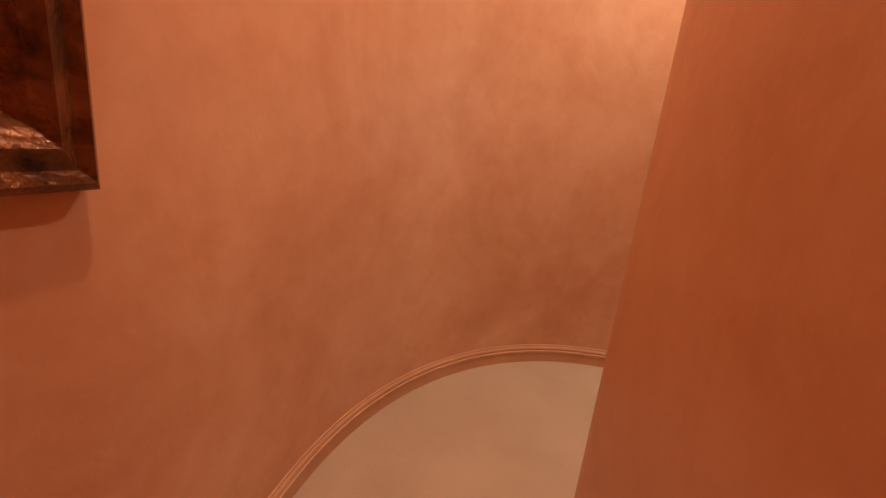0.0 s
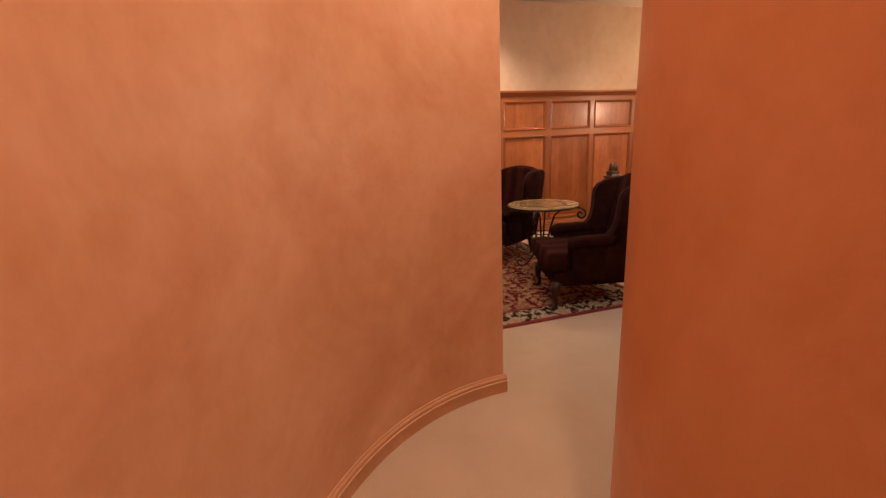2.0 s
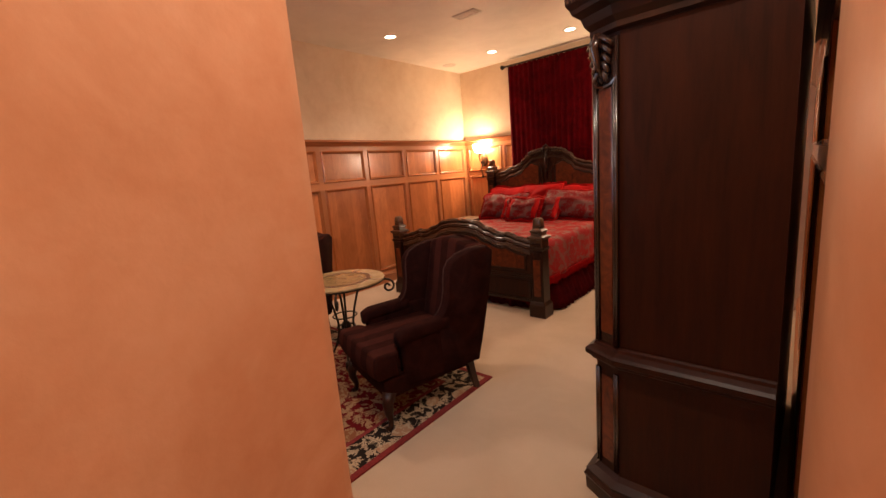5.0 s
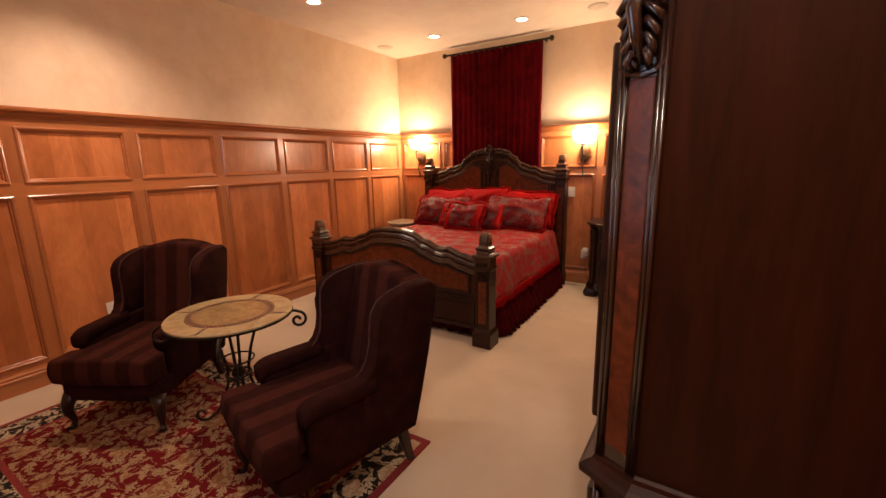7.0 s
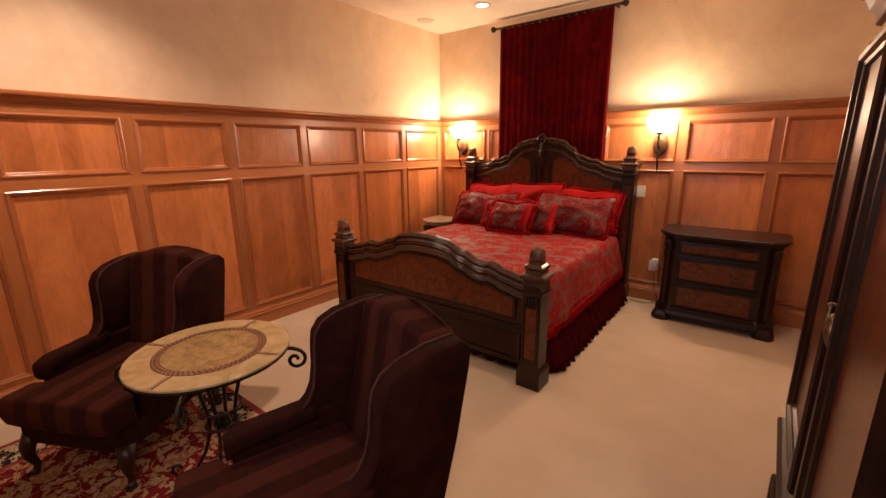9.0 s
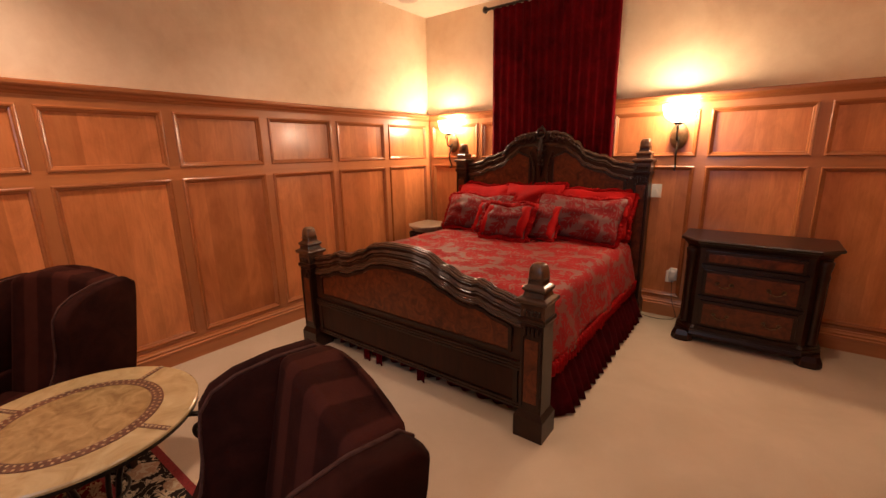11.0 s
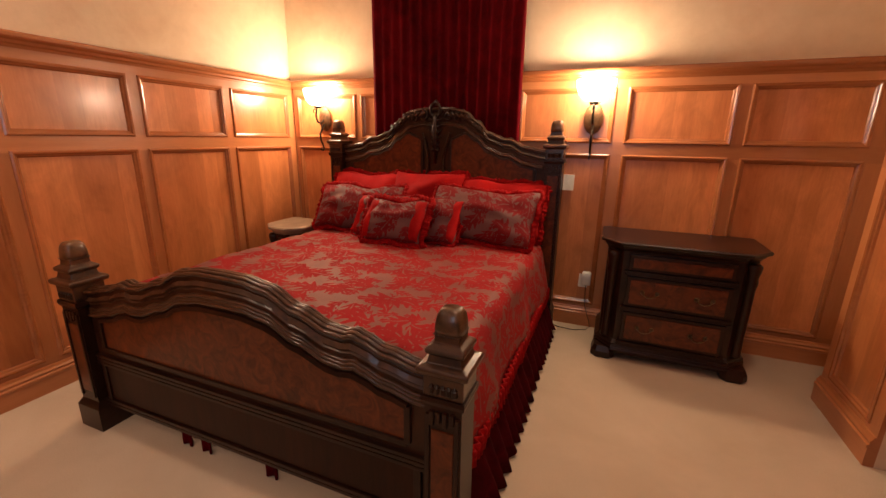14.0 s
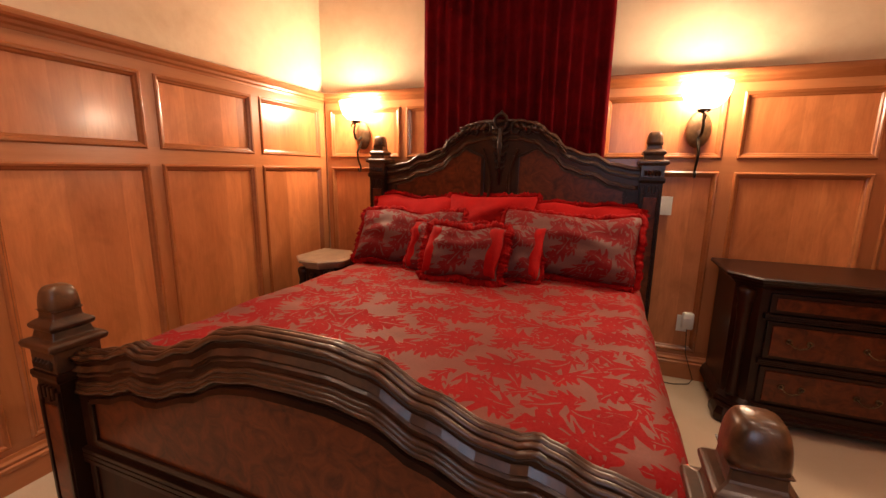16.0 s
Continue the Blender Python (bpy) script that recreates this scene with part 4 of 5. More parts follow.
def chest(name, m, w, d, h, label, drawers=3, top=M_DARK):
    ch = thing(name, m, label, "chest of drawers")
    plan = canted(-w / 2 + 0.05, w / 2 - 0.05, -d + 0.05, 0.0, 0.10)
    part("body", stack(bmesh.new(), plan, [(0.13, 0.0), (h - 0.06, 0.0)]), M_DARK, ch)
    part("base_moulding", stack(bmesh.new(), plan, [(0.07, 0.018), (0.085, 0.03), (0.10, 0.024), (0.106, 0.03), (0.122, 0.02), (0.13, 0.024), (0.15, 0.006), (0.155, 0.0)]), M_DARK, ch)
    part("top", stack(bmesh.new(), plan, [(h - 0.07, 0.002), (h - 0.055, 0.012), (h - 0.045, 0.022), (h - 0.03, 0.03), (h - 0.024, 0.05), (h - 0.008, 0.055), (h, 0.046)]), top, ch, "moulded top with a soft sheen")
    for sx in (-1, 1):
        bm = stack(bmesh.new(), lambda g: [(sx * (w / 2 - 0.09) + x * (0.075 + g), -d + 0.10 + y * (0.075 + g)) for x, y in ((1, 1), (-1, 1), (-1, -0.6), (-0.6, -1), (0.6, -1), (1, -0.6))], [(0, -0.004), (0.015, 0.006), (0.05, 0.004), (0.09, -0.012)])
        part("foot", bm, M_DARK, ch)
        part("foot", stack(bmesh.new(), lambda g: [(sx * (w / 2 - 0.10) + x * 0.05, -0.07 + y * 0.05) for x, y in ((1, 1), (-1, 1), (-1, -1), (1, -1))], [(0, 0), (0.09, 0)]), M_DARK, ch)
        # carved corner column on the cut corner
        cx, cy = sx * (w / 2 - 0.10), -d + 0.10
        bm = bmesh.new()
        lathe(bm, [(0.028, 0.16), (0.036, 0.17), (0.030, 0.19), (0.026, 0.30), (0.030, 0.45), (0.032, h - 0.25), (0.040, h - 0.20), (0.034, h - 0.17), (0.044, h - 0.12), (0.046, h - 0.09), (0.03, h - 0.075)], 12, cx + sx * 0.008, cy - 0.008)
        part("corner_column", bm, M_DARK, ch, "carved corner column", True)
    x0 = w / 2 - 0.19
    rows = [(0.165, 0.385), (0.43, 0.645), (0.69, h - 0.085)] if drawers == 3 else [(0.17, 0.40), (0.44, h - 0.1)]
    for k, (z0, z1) in enumerate(rows):
        dr = part("drawer", boxed(-x0, x0, -d + 0.028, -d + 0.055, z0, z1, 0.006), M_DARK, ch)
        part("drawer_panel", boxed(-x0 + 0.025, x0 - 0.025, -d + 0.020, -d + 0.03, z0 + 0.022, z1 - 0.022, 0.004), M_BURL, dr, "burl veneer drawer front")
        bm = bmesh.new()
        for q in range(3):
            box(bm, -x0 - 0.02, x0 + 0.02, -d + 0.012 + 0.004 * q, -d + 0.05, z0 - 0.012 - 0.012 * q, z0 - 0.003 - 0.012 * q, 0.003)
        part("drawer_bead", bm, M_DARK, dr)
        if k < 2:
            for sx in (-0.52, 0.52):
                bail_pull(0.09, dr, pose(sx * x0, -d + 0.019, (z0 + z1) / 2 + 0.01))
    part("apron", stack(bmesh.new(), lambda g: [(-w / 2 + 0.16, -d + 0.05), (w / 2 - 0.16, -d + 0.05), (w / 2 - 0.16, -d + 0.09), (-w / 2 + 0.16, -d + 0.09)], [(0.045, 0), (0.10, 0)]), M_DARK, ch)
    return ch


chest("bedside_chest", pose(3.57, -0.055, 0), 1.0, 0.525, 0.885, "dark carved three-drawer bedside chest against the panelling")
chest("bedside_chest", pose(0.39, -0.30, 0), 0.42, 0.47, 0.755, "dark bedside chest with a pale top, half hidden by the bed", 2, M_PALE)

# ---- armoire ----
arm = thing("armoire", pose(4.615, -3.765, 0, 0, 0, -91.2), "tall dark walnut armoire with burl panels and carved corners", "armoire")
AW, AD = 1.29, 0.627
CW, CD = 0.05, 0.11
plan = lambda g: [(-AW / 2 - g, 0.0), (-AW / 2 - g, -AD + CD - g * 0.3), (-AW / 2 + CW - g * 0.6, -AD - g), (AW / 2 - CW + g * 0.6, -AD - g), (AW / 2 + g, -AD + CD - g * 0.3), (AW / 2 + g, 0.0)]
part("base", stack(bmesh.new(), plan, [(0, 0.05), (0.06, 0.052), (0.078, 0.06), (0.095, 0.048), (0.108, 0.05), (0.125, 0.018), (0.145, 0.0)]), M_DARK, arm)
part("lower_body", stack(bmesh.new(), plan, [(0.145, 0.0), (0.64, 0.0)]), M_WALNUT, arm, "walnut lower cabinet")
part("waist_moulding", stack(bmesh.new(), plan, [(z + 0.022, g) for z, g in ((0.61, 0.002), (0.635, 0.004), (0.645, 0.02), (0.658, 0.026), (0.668, 0.044), (0.690, 0.046), (0.700, 0.034), (0.712, 0.012), (0.724, 0.008), (0.73, -0.002))]), M_WALNUT, arm, "reddish walnut waist moulding")
part("upper_body", stack(bmesh.new(), plan, [(0.73, -0.008), (1.995, -0.008)]), M_WALNUT, arm, "walnut upper cabinet")
part("cornice", stack(bmesh.new(), plan, [(1.99, -0.004), (2.0, 0.012), (2.02, 0.012), (2.04, 0.03), (2.07, 0.042), (2.09, 0.07), (2.105, 0.075), (2.125, 0.09), (2.15, 0.092), (2.16, 0.08)]), M_DARK, arm)
bm = bmesh.new()
edge = plan(0.088)
for (xa, ya), (xb, yb) in zip(edge, edge[1:]):
    n = int(math.hypot(xb - xa, yb - ya) / 0.022)
    for k in range(n):
        s = (k + 0.5) / n
        lathe(bm, [(0.001, 2.127), (0.0085, 2.132), (0.0085, 2.143), (0.001, 2.148)], 6, xa + (xb - xa) * s, ya + (yb - ya) * s)
tagged(part("cornice_beading", bm, M_EDGE, arm, "row of carved beads"), kind="stuff")
for sx in (-1, 1):
    c = (sx * (AW / 2 - CW / 2), -AD + CD / 2)
    ang = 65.6 * sx
    for z0, z1, nm in ((0.80, 1.80, "burl_strip"), (0.19, 0.60, "burl_strip")):
        part(nm, boxed(-0.034, 0.034, -0.006, 0.010, z0, z1, 0.005), M_BURL, arm, "burl veneer on the cut corner", place=pose(*c, 0, 0, 0, ang))
    for x in (-0.056, -0.044, 0.044, 0.056):
        for z0, z1 in ((0.755, 1.97), (0.16, 0.63)):
            part("corner_bead", tube(bmesh.new(), [(x, -0.006, z0), (x, -0.006, z1)], 0.008, 6), M_LACQUER, arm, "", True, place=pose(*c, 0, 0, 0, ang))
    part("corner_face", boxed(-0.058, 0.058, -0.003, 0.008, 0.755, 1.975, 0.002), M_LACQUER, arm, "glossy lacquered corner face", place=pose(*c, 0, 0, 0, ang))
    bm = bmesh.new()
    tube(bm, [(-0.06, -0.006, 1.83), (-0.035, -0.008, 1.812), (0, -0.01, 1.805), (0.035, -0.008, 1.812), (0.06, -0.006, 1.83)], 0.008, 6)
    part("corner_arch", bm, M_LACQUER, arm, place=pose(*c, 0, 0, 0, ang))
    leaves = []
    for k in range(5):
        for q in (-1, 1):
            z = 1.97 - 0.03 * k
            leaves.append(tube(bmesh.new(), [(0, -0.012, z), (q * 0.022, -0.042 + 0.004 * k, z + 0.004), (q * (0.055 - 0.007 * k), -0.03, z - 0.018), (q * (0.045 - 0.006 * k), -0.012, z - 0.035)], lambda s: 0.015 * (1 - 0.5 * s), 7))
    bm = tube(bmesh.new(), [(0, -0.03, 1.985), (0, -0.058, 1.94), (0, -0.04, 1.88), (0, -0.012, 1.83)], lambda s: 0.022 - 0.012 * s, 8)
    corbel = part("carved_corbel", bm, M_LACQUER, arm, "carved acanthus corbel", True, place=pose(*c, 0, 0, 0, ang))
    for leaf in leaves:
        part("leaf", leaf, M_LACQUER, corbel, "", True)
    # doors, upper and lower
    for z0, z1 in ((0.76, 1.97), (0.17, 0.61)):
        a, b = sorted((sx * 0.006, sx * (AW / 2 - 0.075)))
        door = part("door", boxed(a, b, -AD - 0.012, -AD + 0.012, z0, z1, 0.006), M_EDGE, arm, "walnut door with a burl panel")
        part("door_panel", boxed(a + 0.075, b - 0.075, -AD - 0.017, -AD - 0.005, z0 + 0.08, z1 - 0.08, 0.004), M_BURL, door, "burl veneer panel")
        part("door_moulding", ring_mould(b - a - 0.13, z1 - z0 - 0.14), M_DARK, door, place=pose(b - 0.065, -AD - 0.008, z0 + 0.07, 0, 0, 180))
        bm = bmesh.new()
        hz = 1.30 if z0 > 0.5 else 0.44
        hx = sx * 0.04
        lathe(bm, [(0.004, hz + 0.035), (0.010, hz + 0.028), (0.007, hz + 0.018), (0.012, hz + 0.005), (0.014, hz - 0.012), (0.008, hz - 0.03), (0.003, hz - 0.04)], 10, hx, -AD - 0.035)
        tube(bm, [(hx, -AD - 0.01, hz + 0.03), (hx, -AD - 0.035, hz + 0.03)], 0.006, 6)
        part("pull", bm, M_BRASS, door, "hanging drop pull", True)

# ---- rug ----
RX0, RX1, RY0, RY1 = 0.47, 2.955, -5.36, -3.735
rug = thing("rug", pose(0, 0, 0), "red oriental rug with cream vines and a dark floral border", "rug")


def frame_strip(g0, g1, z):
    bm = bmesh.new()
    a = [(RX0 + g0, RY0 + g0), (RX1 - g0, RY0 + g0), (RX1 - g0, RY1 - g0), (RX0 + g0, RY1 - g0)]
    b = [(RX0 + g1, RY0 + g1), (RX1 - g1, RY0 + g1), (RX1 - g1, RY1 - g1), (RX0 + g1, RY1 - g1)]
    loft(bm, [[(x, y, 0.0005) for x, y in a], [(x, y, z) for x, y in a], [(x, y, z) for x, y in b], [(x, y, 0.0005) for x, y in b]], cap=False)
    return bm


part("edge_band", frame_strip(0.0, 0.04, 0.011), M_RUG_E, rug, "plain red edge band")
part("border", frame_strip(0.04, 0.245, 0.012), M_RUG_B, rug, "black border with cream leaves")
part("inner_band", frame_strip(0.245, 0.275, 0.0125), M_RUG_E, rug, "thin red band")
part("field", boxed(RX0 + 0.275, RX1 - 0.275, RY0 + 0.275, RY1 - 0.275, 0.0005, 0.012), M_RUG, rug)


# ---- wing chairs ----
def blob(bm, x0, x1, y0, y1, z0, z1, r):
    return box(bm, x0, x1, y0, y1, z0, z1, r)


def soft(name, bm, mat, parent, label=""):
    ob = part(name, bm, mat, parent, label, True)
    mod = ob.modifiers.new("round", "BEVEL")
    mod.width, mod.segments, mod.limit_method, mod.angle_limit = 0.026, 4, "ANGLE", radians(35)
    return ob


def wing_chair(m, label):
    """Front is -y."""
    ch = thing("wing_chair", m, label, "armchair", "wing chairs round the table")
    # front rail and seat
    soft("seat_frame", prism(bmesh.new(), [(-0.315, -0.36), (0.315, -0.36), (0.27, 0.33), (-0.27, 0.33)], 0.20, 0.335), M_CHAIR_PLAIN, ch)
    bm = bmesh.new()
    rings = []
    for k in range(9):
        s = k / 8
        z = 0.335 + 0.155 * s
        g = 0.016 * math.sin(math.pi * s)
        rings.append([(x * (1 + g * 2) * 1.0, y - (g if y < 0 else -g), z + 0.02 * (1 - (x / 0.34) ** 2) * (1 if s > 0.9 else 0)) for x, y in
                      [(-0.318, -0.40), (-0.2, -0.41), (0.0, -0.415), (0.2, -0.41), (0.318, -0.40), (0.318, -0.25), (0.238, -0.23), (0.230, 0.24), (-0.230, 0.24), (-0.238, -0.23), (-0.318, -0.25)]])
    loft(bm, rings)
    soft("seat_cushion", bm, M_CHAIR, ch, "striped velvet T-shaped seat cushion")
    # padded back, arched along its top
    bm = bmesh.new()
    rings = []
    for k in range(17):
        s = k / 16
        z = 0.30 + 0.725 * s
        front, rear = 0.205 + 0.165 * s, 0.365 + 0.145 * s ** 0.7
        hw = 0.238 + 0.014 * s
        crown = 0.052 * max(0, (s - 0.55) / 0.45)
        rings.append([(x * hw, front - 0.022 * (1 - x * x), z + crown * (1 - x * x)) for x in (-1, -0.7, -0.35, 0, 0.35, 0.7, 1)] + [(x * hw, rear, z + crown * (1 - x * x)) for x in (1, 0.7, 0.35, 0, -0.35, -0.7, -1)])
    loft(bm, rings)
    soft("backrest", bm, M_CHAIR, ch, "striped velvet backrest, slightly arched")
    for sx in (-1, 1):
        # wing: a tall upright cheek with a rounded front corner, sweeping into the arm
        outline = [(0.06, 0.24), (0.36, 0.24), (0.405, 0.4), (0.462, 0.65), (0.507, 0.93), (0.512, 0.995), (0.475, 1.025), (0.36, 1.022), (0.25, 1.0), (0.185, 0.968), (0.152, 0.92), (0.143, 0.86), (0.138, 0.77), (0.122, 0.69), (0.095, 0.64), (0.06, 0.61)]
        off = lambda y, z: 0.02 * max(0, z - 0.5) / 0.5 + 0.05 * max(0, 0.36 - y) * min(1, max(0, (z - 0.6) / 0.2))
        bm = bmesh.new()
        loft(bm, [[(sx * (g + off(y, z)), y + e * (0.3 - y), z + e * (0.65 - z)) for y, z in outline] for g, e in ((0.226, 0.02), (0.236, 0.0), (0.270, -0.01), (0.298, 0.0), (0.308, 0.025))])
        wing = part("wing", bm, M_CHAIR_PLAIN, ch, "", True)
        split = wing.modifiers.new("edges", "EDGE_SPLIT")
        split.split_angle = radians(60)
        part("piping", tube(bmesh.new(), [(sx * (0.236 + off(y, z)), y - 0.001, z + 0.001) for y, z in outline[5:]], 0.006, 6), M_PIPING, wing, "worn pale piping", True)
        # arm: a short flat-topped padded block, its front rounded over
        bm = bmesh.new()
        rings = []
        for k in range(13):
            y = -0.235 + 0.36 * k / 12
            e = math.sin(min(1, (k + 0.6) / 3) * math.pi / 2)
            top = 0.625 - 0.035 * (1 - e) - 0.012 * (1 - k / 12)
            hw = 0.048 * (0.75 + 0.25 * e)
            rings.append([(sx * 0.275 + hw * 1.1 * math.copysign(abs(math.cos(a)) ** 0.6, math.cos(a)), y, top - 0.045 + 0.045 * math.copysign(abs(math.sin(a)) ** 0.7, math.sin(a))) for a in (2 * math.pi * i / 20 for i in range(20))])
        loft(bm, rings)
        arm_ob = part("arm", bm, M_CHAIR_PLAIN, ch, "", True)
        soft("arm_panel", prism(bmesh.new(), [(sx * 0.236, -0.215), (sx * 0.308, -0.215), (sx * 0.302, 0.33), (sx * 0.226, 0.33)], 0.23, 0.60), M_CHAIR_PLAIN, arm_ob)
        # legs: cabriole in front, raked square behind
        part("leg", tube(bmesh.new(), [(sx * 0.285, -0.325, 0.235), (sx * 0.305, -0.35, 0.175), (sx * 0.307, -0.352, 0.12), (sx * 0.293, -0.335, 0.06), (sx * 0.298, -0.343, 0.022), (sx * 0.302, -0.352, 0.010), (sx * 0.302, -0.352, 0.0125)],
                         lambda s: 0.045 - 0.055 * s if s < 0.5 else 0.0175 + 0.04 * max(0, s - 0.66), 10), M_LEG, ch, "carved cabriole front leg", True)
        bm = bmesh.new()
        rings = [[(sx * 0.25 + a * w, y + b * w, z) for a, b in ((1, 1), (-1, 1), (-1, -1), (1, -1))] for w, y, z in ((0.017, 0.36, 0.0125), (0.021, 0.33, 0.12), (0.026, 0.30, 0.25))]
        loft(bm, rings)
        part("leg", bm, M_LEG, ch, "raked mahogany back leg")
    return ch


wing_chair(pose(2.60, -4.187, 0, 0, 0, -16.6), "brown striped velvet wing chair with cabriole legs on the rug")
wing_chair(pose(1.02, -4.31, 0, 0, 0, 27.6), "dark brown striped velvet wing chair beside the panelled wall")

# ---- round table ----
tb = thing("side_table", pose(1.745, -4.125, 0.012), "round stone-topped side table on a scrolled iron base", "table")
TZ, TR = 0.712, 0.365
part("tabletop", lathe(bmesh.new(), [(0.001, TZ - 0.016), (TR - 0.006, TZ - 0.016), (TR, TZ - 0.012), (TR, TZ - 0.004), (TR - 0.004, TZ), (0.001, TZ)], 64), M_STONE, tb, "cream stone tabletop")
part("rim", lathe(bmesh.new(), [(TR - 0.03, TZ - 0.028), (TR - 0.004, TZ - 0.028), (TR - 0.004, TZ - 0.016), (TR - 0.03, TZ - 0.016)], 64), M_IRON, tb, "dark iron rim")
part("inlay", lathe(bmesh.new(), [(0.001, TZ - 0.002), (0.218, TZ - 0.002), (0.218, TZ + 0.0012), (0.001, TZ + 0.0012)], 48), M_STONE_IN, tb, "amber stone centre")
band = part("mosaic_ring", lathe(bmesh.new(), [(0.214, TZ), (0.214, TZ + 0.0016), (0.252, TZ + 0.0016), (0.252, TZ)], 64), M_MOSAIC, tb, "brown mosaic ring")
bm = bmesh.new()
for k in range(64):
    a = 2 * math.pi * k / 64
    for r in (0.224, 0.242):
        x, y = r * math.cos(a + (r > 0.23) * 0.049), r * math.sin(a + (r > 0.23) * 0.049)
        q = 0.0052
        prism(bm, [(x + q, y), (x, y + q), (x - q, y), (x, y - q)], TZ + 0.001, TZ + 0.0028)
for k in range(4):
    a = math.pi / 4 + k * math.pi / 2 - 0.3
    for j in range(7):
        r = 0.262 + 0.016 * j
        prism(bm, [(r * math.cos(a) + 0.006 * math.cos(a + q), r * math.sin(a) + 0.006 * math.sin(a + q)) for q in (0, math.pi / 2, math.pi, 3 * math.pi / 2)], TZ + 0.0015, TZ + 0.0028)
tagged(part("mosaic", bm, M_MOSAIC_L, band, "tan mosaic chips"), kind="stuff")
bm = bmesh.new()
for k in range(4):
    a = math.pi / 4 + k * math.pi / 2 - 0.3
    ca, sa = math.cos(a), math.sin(a)
    prism(bm, [(r * ca - w * sa, r * sa + w * ca) for r, w in ((0.252, -0.010), (TR - 0.004, -0.010), (TR - 0.004, 0.010), (0.252, 0.010))], TZ - 0.001, TZ + 0.0016)
part("mosaic_spokes", bm, M_MOSAIC, tb)
for k in range(4):
    a = math.pi / 4 + k * math.pi / 2 + 0.06
    ca, sa = math.cos(a), math.sin(a)
    sc_top = [(0.388 + 0.056 * (1 - i / 26) * math.sin(2.9 - i * 0.36), TZ - 0.10 - 0.056 * (1 - i / 26) * math.cos(2.9 - i * 0.36)) for i in range(22)][::-1]
    stem = sc_top + [(0.375, TZ - 0.036), (0.33, TZ - 0.034), (0.20, TZ - 0.05), (0.125, TZ - 0.12), (0.085, 0.46), (0.062, 0.34), (0.066, 0.25), (0.10, 0.14), (0.155, 0.05), (0.21, 0.012), (0.25, 0.016), (0.275, 0.045), (0.262, 0.075), (0.235, 0.078), (0.226, 0.058)]
    part("leg", tube(bmesh.new(), [(r * ca, r * sa, z) for r, z in stem], 0.0095, 8), M_IRON, tb, "scrolled wrought iron leg", True)
bm = bmesh.new()
tube(bm, [(0.075 * math.cos(a), 0.075 * math.sin(a), 0.30) for a in (2 * math.pi * i / 24 for i in range(25))], 0.008, 6)
tube(bm, [(0.10 * math.cos(a), 0.10 * math.sin(a), 0.40) for a in (2 * math.pi * i / 24 for i in range(25))], 0.006, 6)
lathe(bm, [(0.005, 0.25), (0.03, 0.27), (0.045, 0.30), (0.03, 0.34), (0.005, 0.36)], 12)
part("collar", bm, M_IRON, tb, "", True)


# ---- fixtures ----
def plate(name, m, label, w, h, kindword, toggle):
    p = thing(name, m, label, kindword)
    part("plate", boxed(-w / 2, w / 2, -0.006, 0.0, -h / 2, h / 2, 0.002), M_WHITE, p)
    if toggle:
        part("toggle", boxed(-0.006, 0.006, -0.016, -0.005, -0.014, 0.014, 0.002), M_WHITE, p)
    else:
        for dz in (-0.028, 0.028):
            part("socket", boxed(-0.016, 0.016, -0.008, -0.004, dz - 0.017, dz + 0.017, 0.002), M_WHITE, p)
    return p


plate("light_switch", pose(2.765, -0.0225, 1.208), "white toggle light switch on the panelling", 0.085, 0.125, "switch", True)
plate("wall_outlet", pose(2.955, -0.0225, 0.40), "white wall outlet beside the chest", 0.07, 0.115, "outlet", False)
plate("wall_outlet", pose(0.0225, -4.13, 0.46, 0, 0, 90), "white wall outlet low on the panelling", 0.115, 0.115, "outlet", False)
ni = thing("plug_in_device", pose(2.981, -0.032, 0.431), "white plug-in air freshener in the outlet", "plug-in device")
bm = stack(bmesh.new(), lambda g: [((0.036 + g) * math.copysign(abs(math.cos(a)) ** 0.5, math.cos(a)), (0.022 + g) * math.copysign(abs(math.sin(a)) ** 0.5, math.sin(a)) - 0.02) for a in (2 * math.pi * i / 20 for i in range(20))], [(-0.058, -0.006), (-0.052, 0), (0.045, 0), (0.058, -0.008)])
part("housing", bm, M_WHITE, ni, "", True)
part("face", boxed(-0.018, 0.018, -0.046, -0.040, -0.02, 0.024, 0.003), M_WHITE, ni)
cord = tagged(part("power_cord", tube(bmesh.new(), [(2.70, -0.10, 0.008), (2.80, -0.16, 0.006), (2.92, -0.17, 0.006), (3.02, -0.13, 0.007), (3.05, -0.08, 0.02), (2.99, -0.06, 0.2), (2.98, -0.055, 0.38)], 0.003, 6), M_IRON, None, "", True), "thin dark power cord trailing over the carpet", "cord")

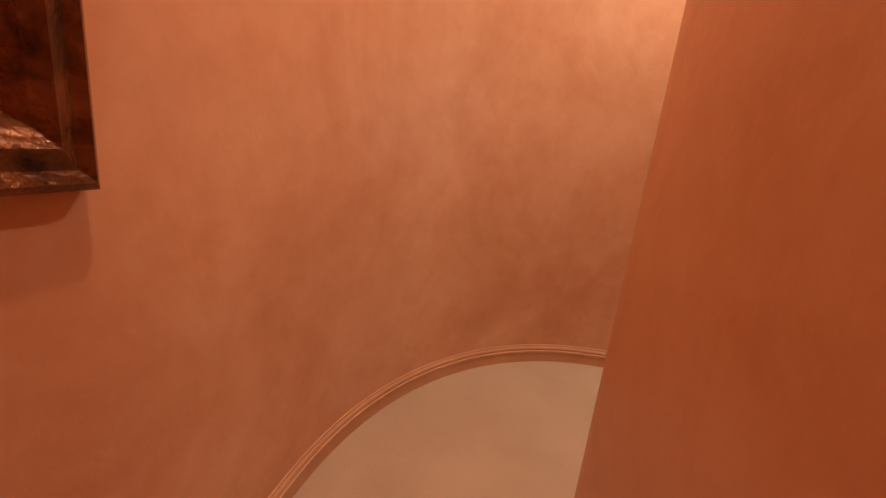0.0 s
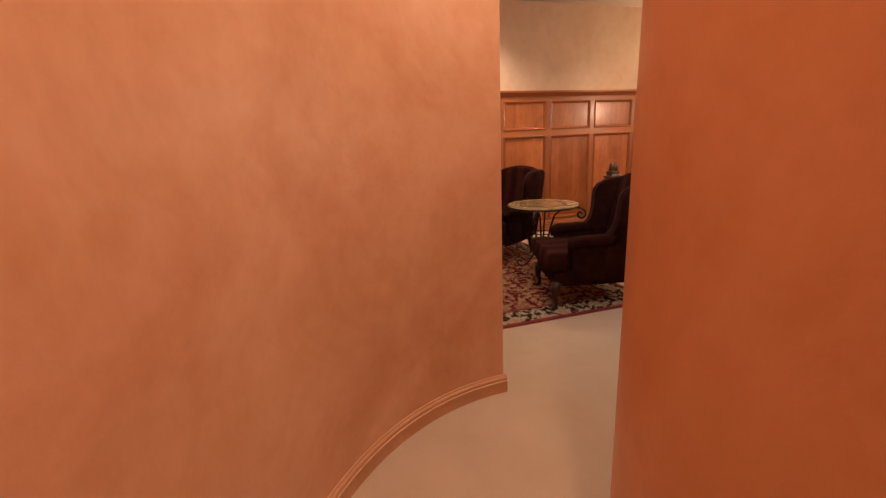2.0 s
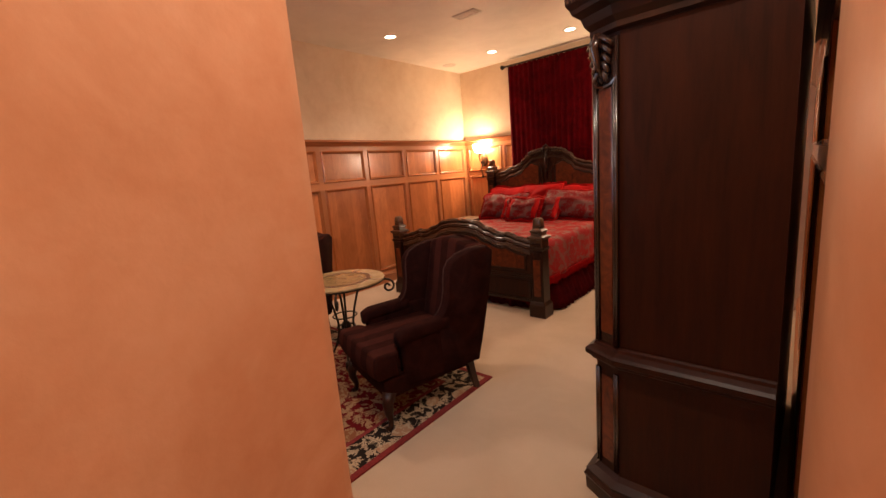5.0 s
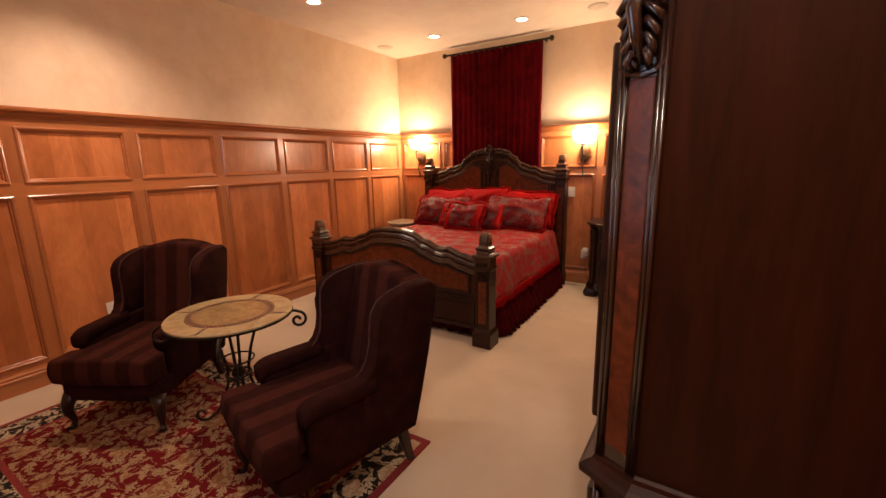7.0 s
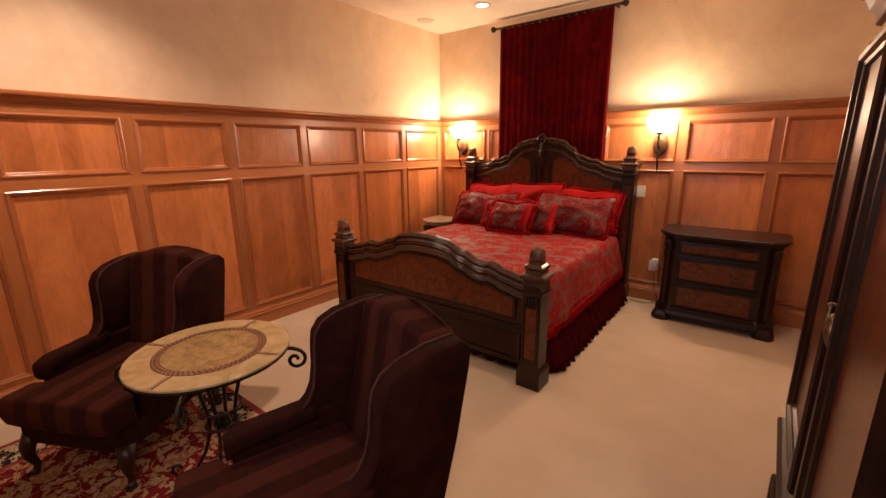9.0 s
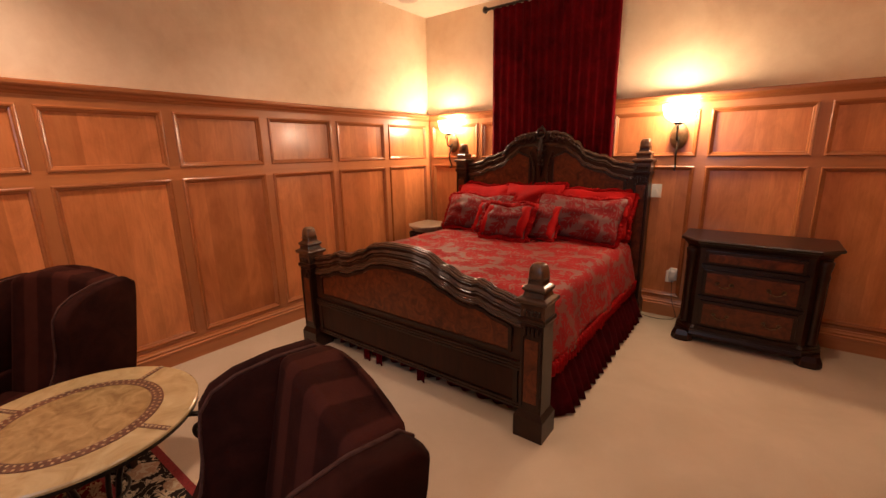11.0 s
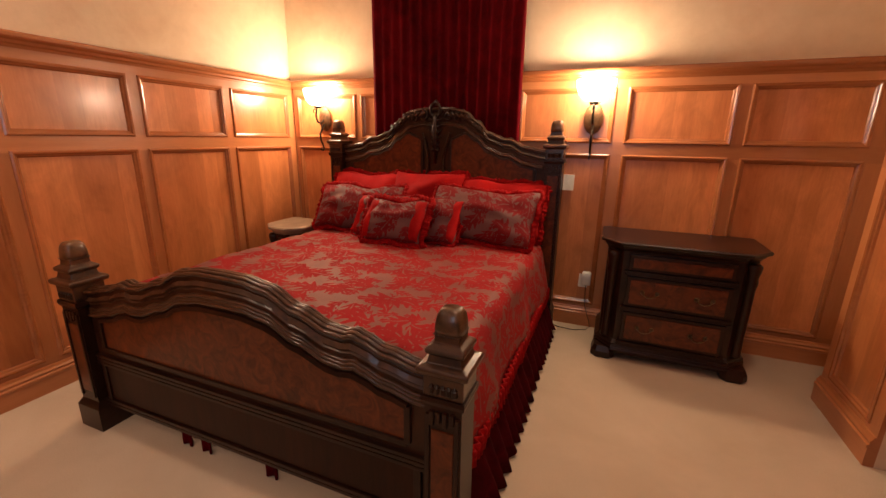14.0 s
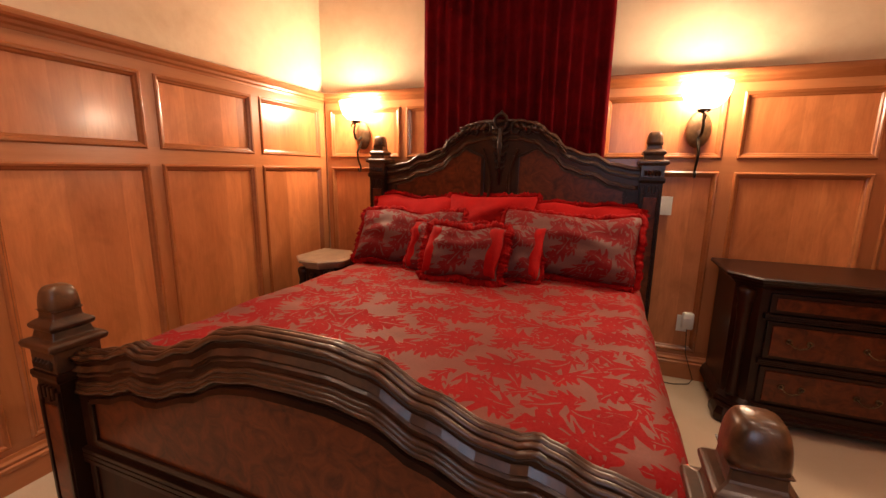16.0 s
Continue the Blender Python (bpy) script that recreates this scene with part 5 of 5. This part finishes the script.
first = None
for lx, ly, watts, tone, spread in DOWNLIGHTS:
    if first is None:
        first = thing("downlight", pose(lx, ly, CEIL), "lit recessed downlight with a pale trim ring, in a set partly added unseen", "ceiling light", "recessed downlights")
        part("trim_ring", lathe(bmesh.new(), [(0.062, -0.002), (0.066, -0.008), (0.088, -0.006), (0.092, -0.0005)], 28), M_TRIM, first, "", True)
        part("lens", lathe(bmesh.new(), [(0.001, -0.003), (0.064, -0.003), (0.064, -0.0015), (0.001, -0.0015)], 28), M_BULB, first, "glowing lens")
    else:
        # fixtures also go to the lamps that are only added for brightness
        copy_thing(first, pose(lx, ly, CEIL))
for vx, vy in ((0.265, -0.62), (3.09, -0.54)):
    sp = thing("ceiling_speaker", pose(vx, vy, CEIL), "round flush ceiling speaker grille", "speaker", "ceiling speakers")
    part("grille", lathe(bmesh.new(), [(0.001, -0.006), (0.098, -0.006), (0.104, -0.0045), (0.108, -0.0005)], 32), M_GRILLE, sp, "", True)
vt = thing("ceiling_vent", pose(1.76, -2.12, CEIL), "small louvred ceiling vent", "vent")
part("vent_frame", boxed(-0.15, 0.15, -0.08, 0.08, -0.006, -0.0005, 0.002), M_GRILLE, vt)
for k in range(5):
    part("slat", boxed(-0.13, 0.13, -0.06 + 0.026 * k, -0.048 + 0.026 * k, -0.011, -0.006), M_CEIL, vt)
sl = thing("slot_diffuser", pose(1.68, -0.075, CEIL), "long narrow ceiling air slot above the curtain", "air vent")
# solid strip; its dark colour paints the shade inside the slot
part("slot", boxed(-0.66, 0.66, -0.012, 0.012, -0.004, -0.0005), M_SHADOWGAP, sl)
for s in (-1, 1):
    part("slot_trim", boxed(-0.67, 0.67, s * 0.016 - 0.004, s * 0.016 + 0.004, -0.007, -0.0005), M_TRIM, sl)

# ---- framed picture in the hallway ----
pic = thing("framed_picture", pose(5.723 + 0.31, HALL_Y, 1.118 + 0.43, 0, 0, 180), "dark oil painting in a wide carved gilt frame", "picture")
PW, PH = 0.62, 0.86
prof = [(0.0, 0.0), (0.0, 0.03), (0.012, 0.042), (0.03, 0.035), (0.06, 0.05), (0.085, 0.04), (0.10, 0.02), (0.108, 0.018), (0.115, 0.006)]
bm = bmesh.new()
loft(bm, [[(-PW / 2 + i, -v, -PH / 2 + i), (PW / 2 - i, -v, -PH / 2 + i), (PW / 2 - i, -v, PH / 2 - i), (-PW / 2 + i, -v, PH / 2 - i)] for i, v in prof], cap=False)
part("gilt_frame", bm, M_GILT, pic, "worn carved gilt moulding")
part("canvas", boxed(-PW / 2 + 0.11, PW / 2 - 0.11, -0.010, -0.002, -PH / 2 + 0.11, PH / 2 - 0.11), M_CANVAS, pic, "dark varnished canvas")
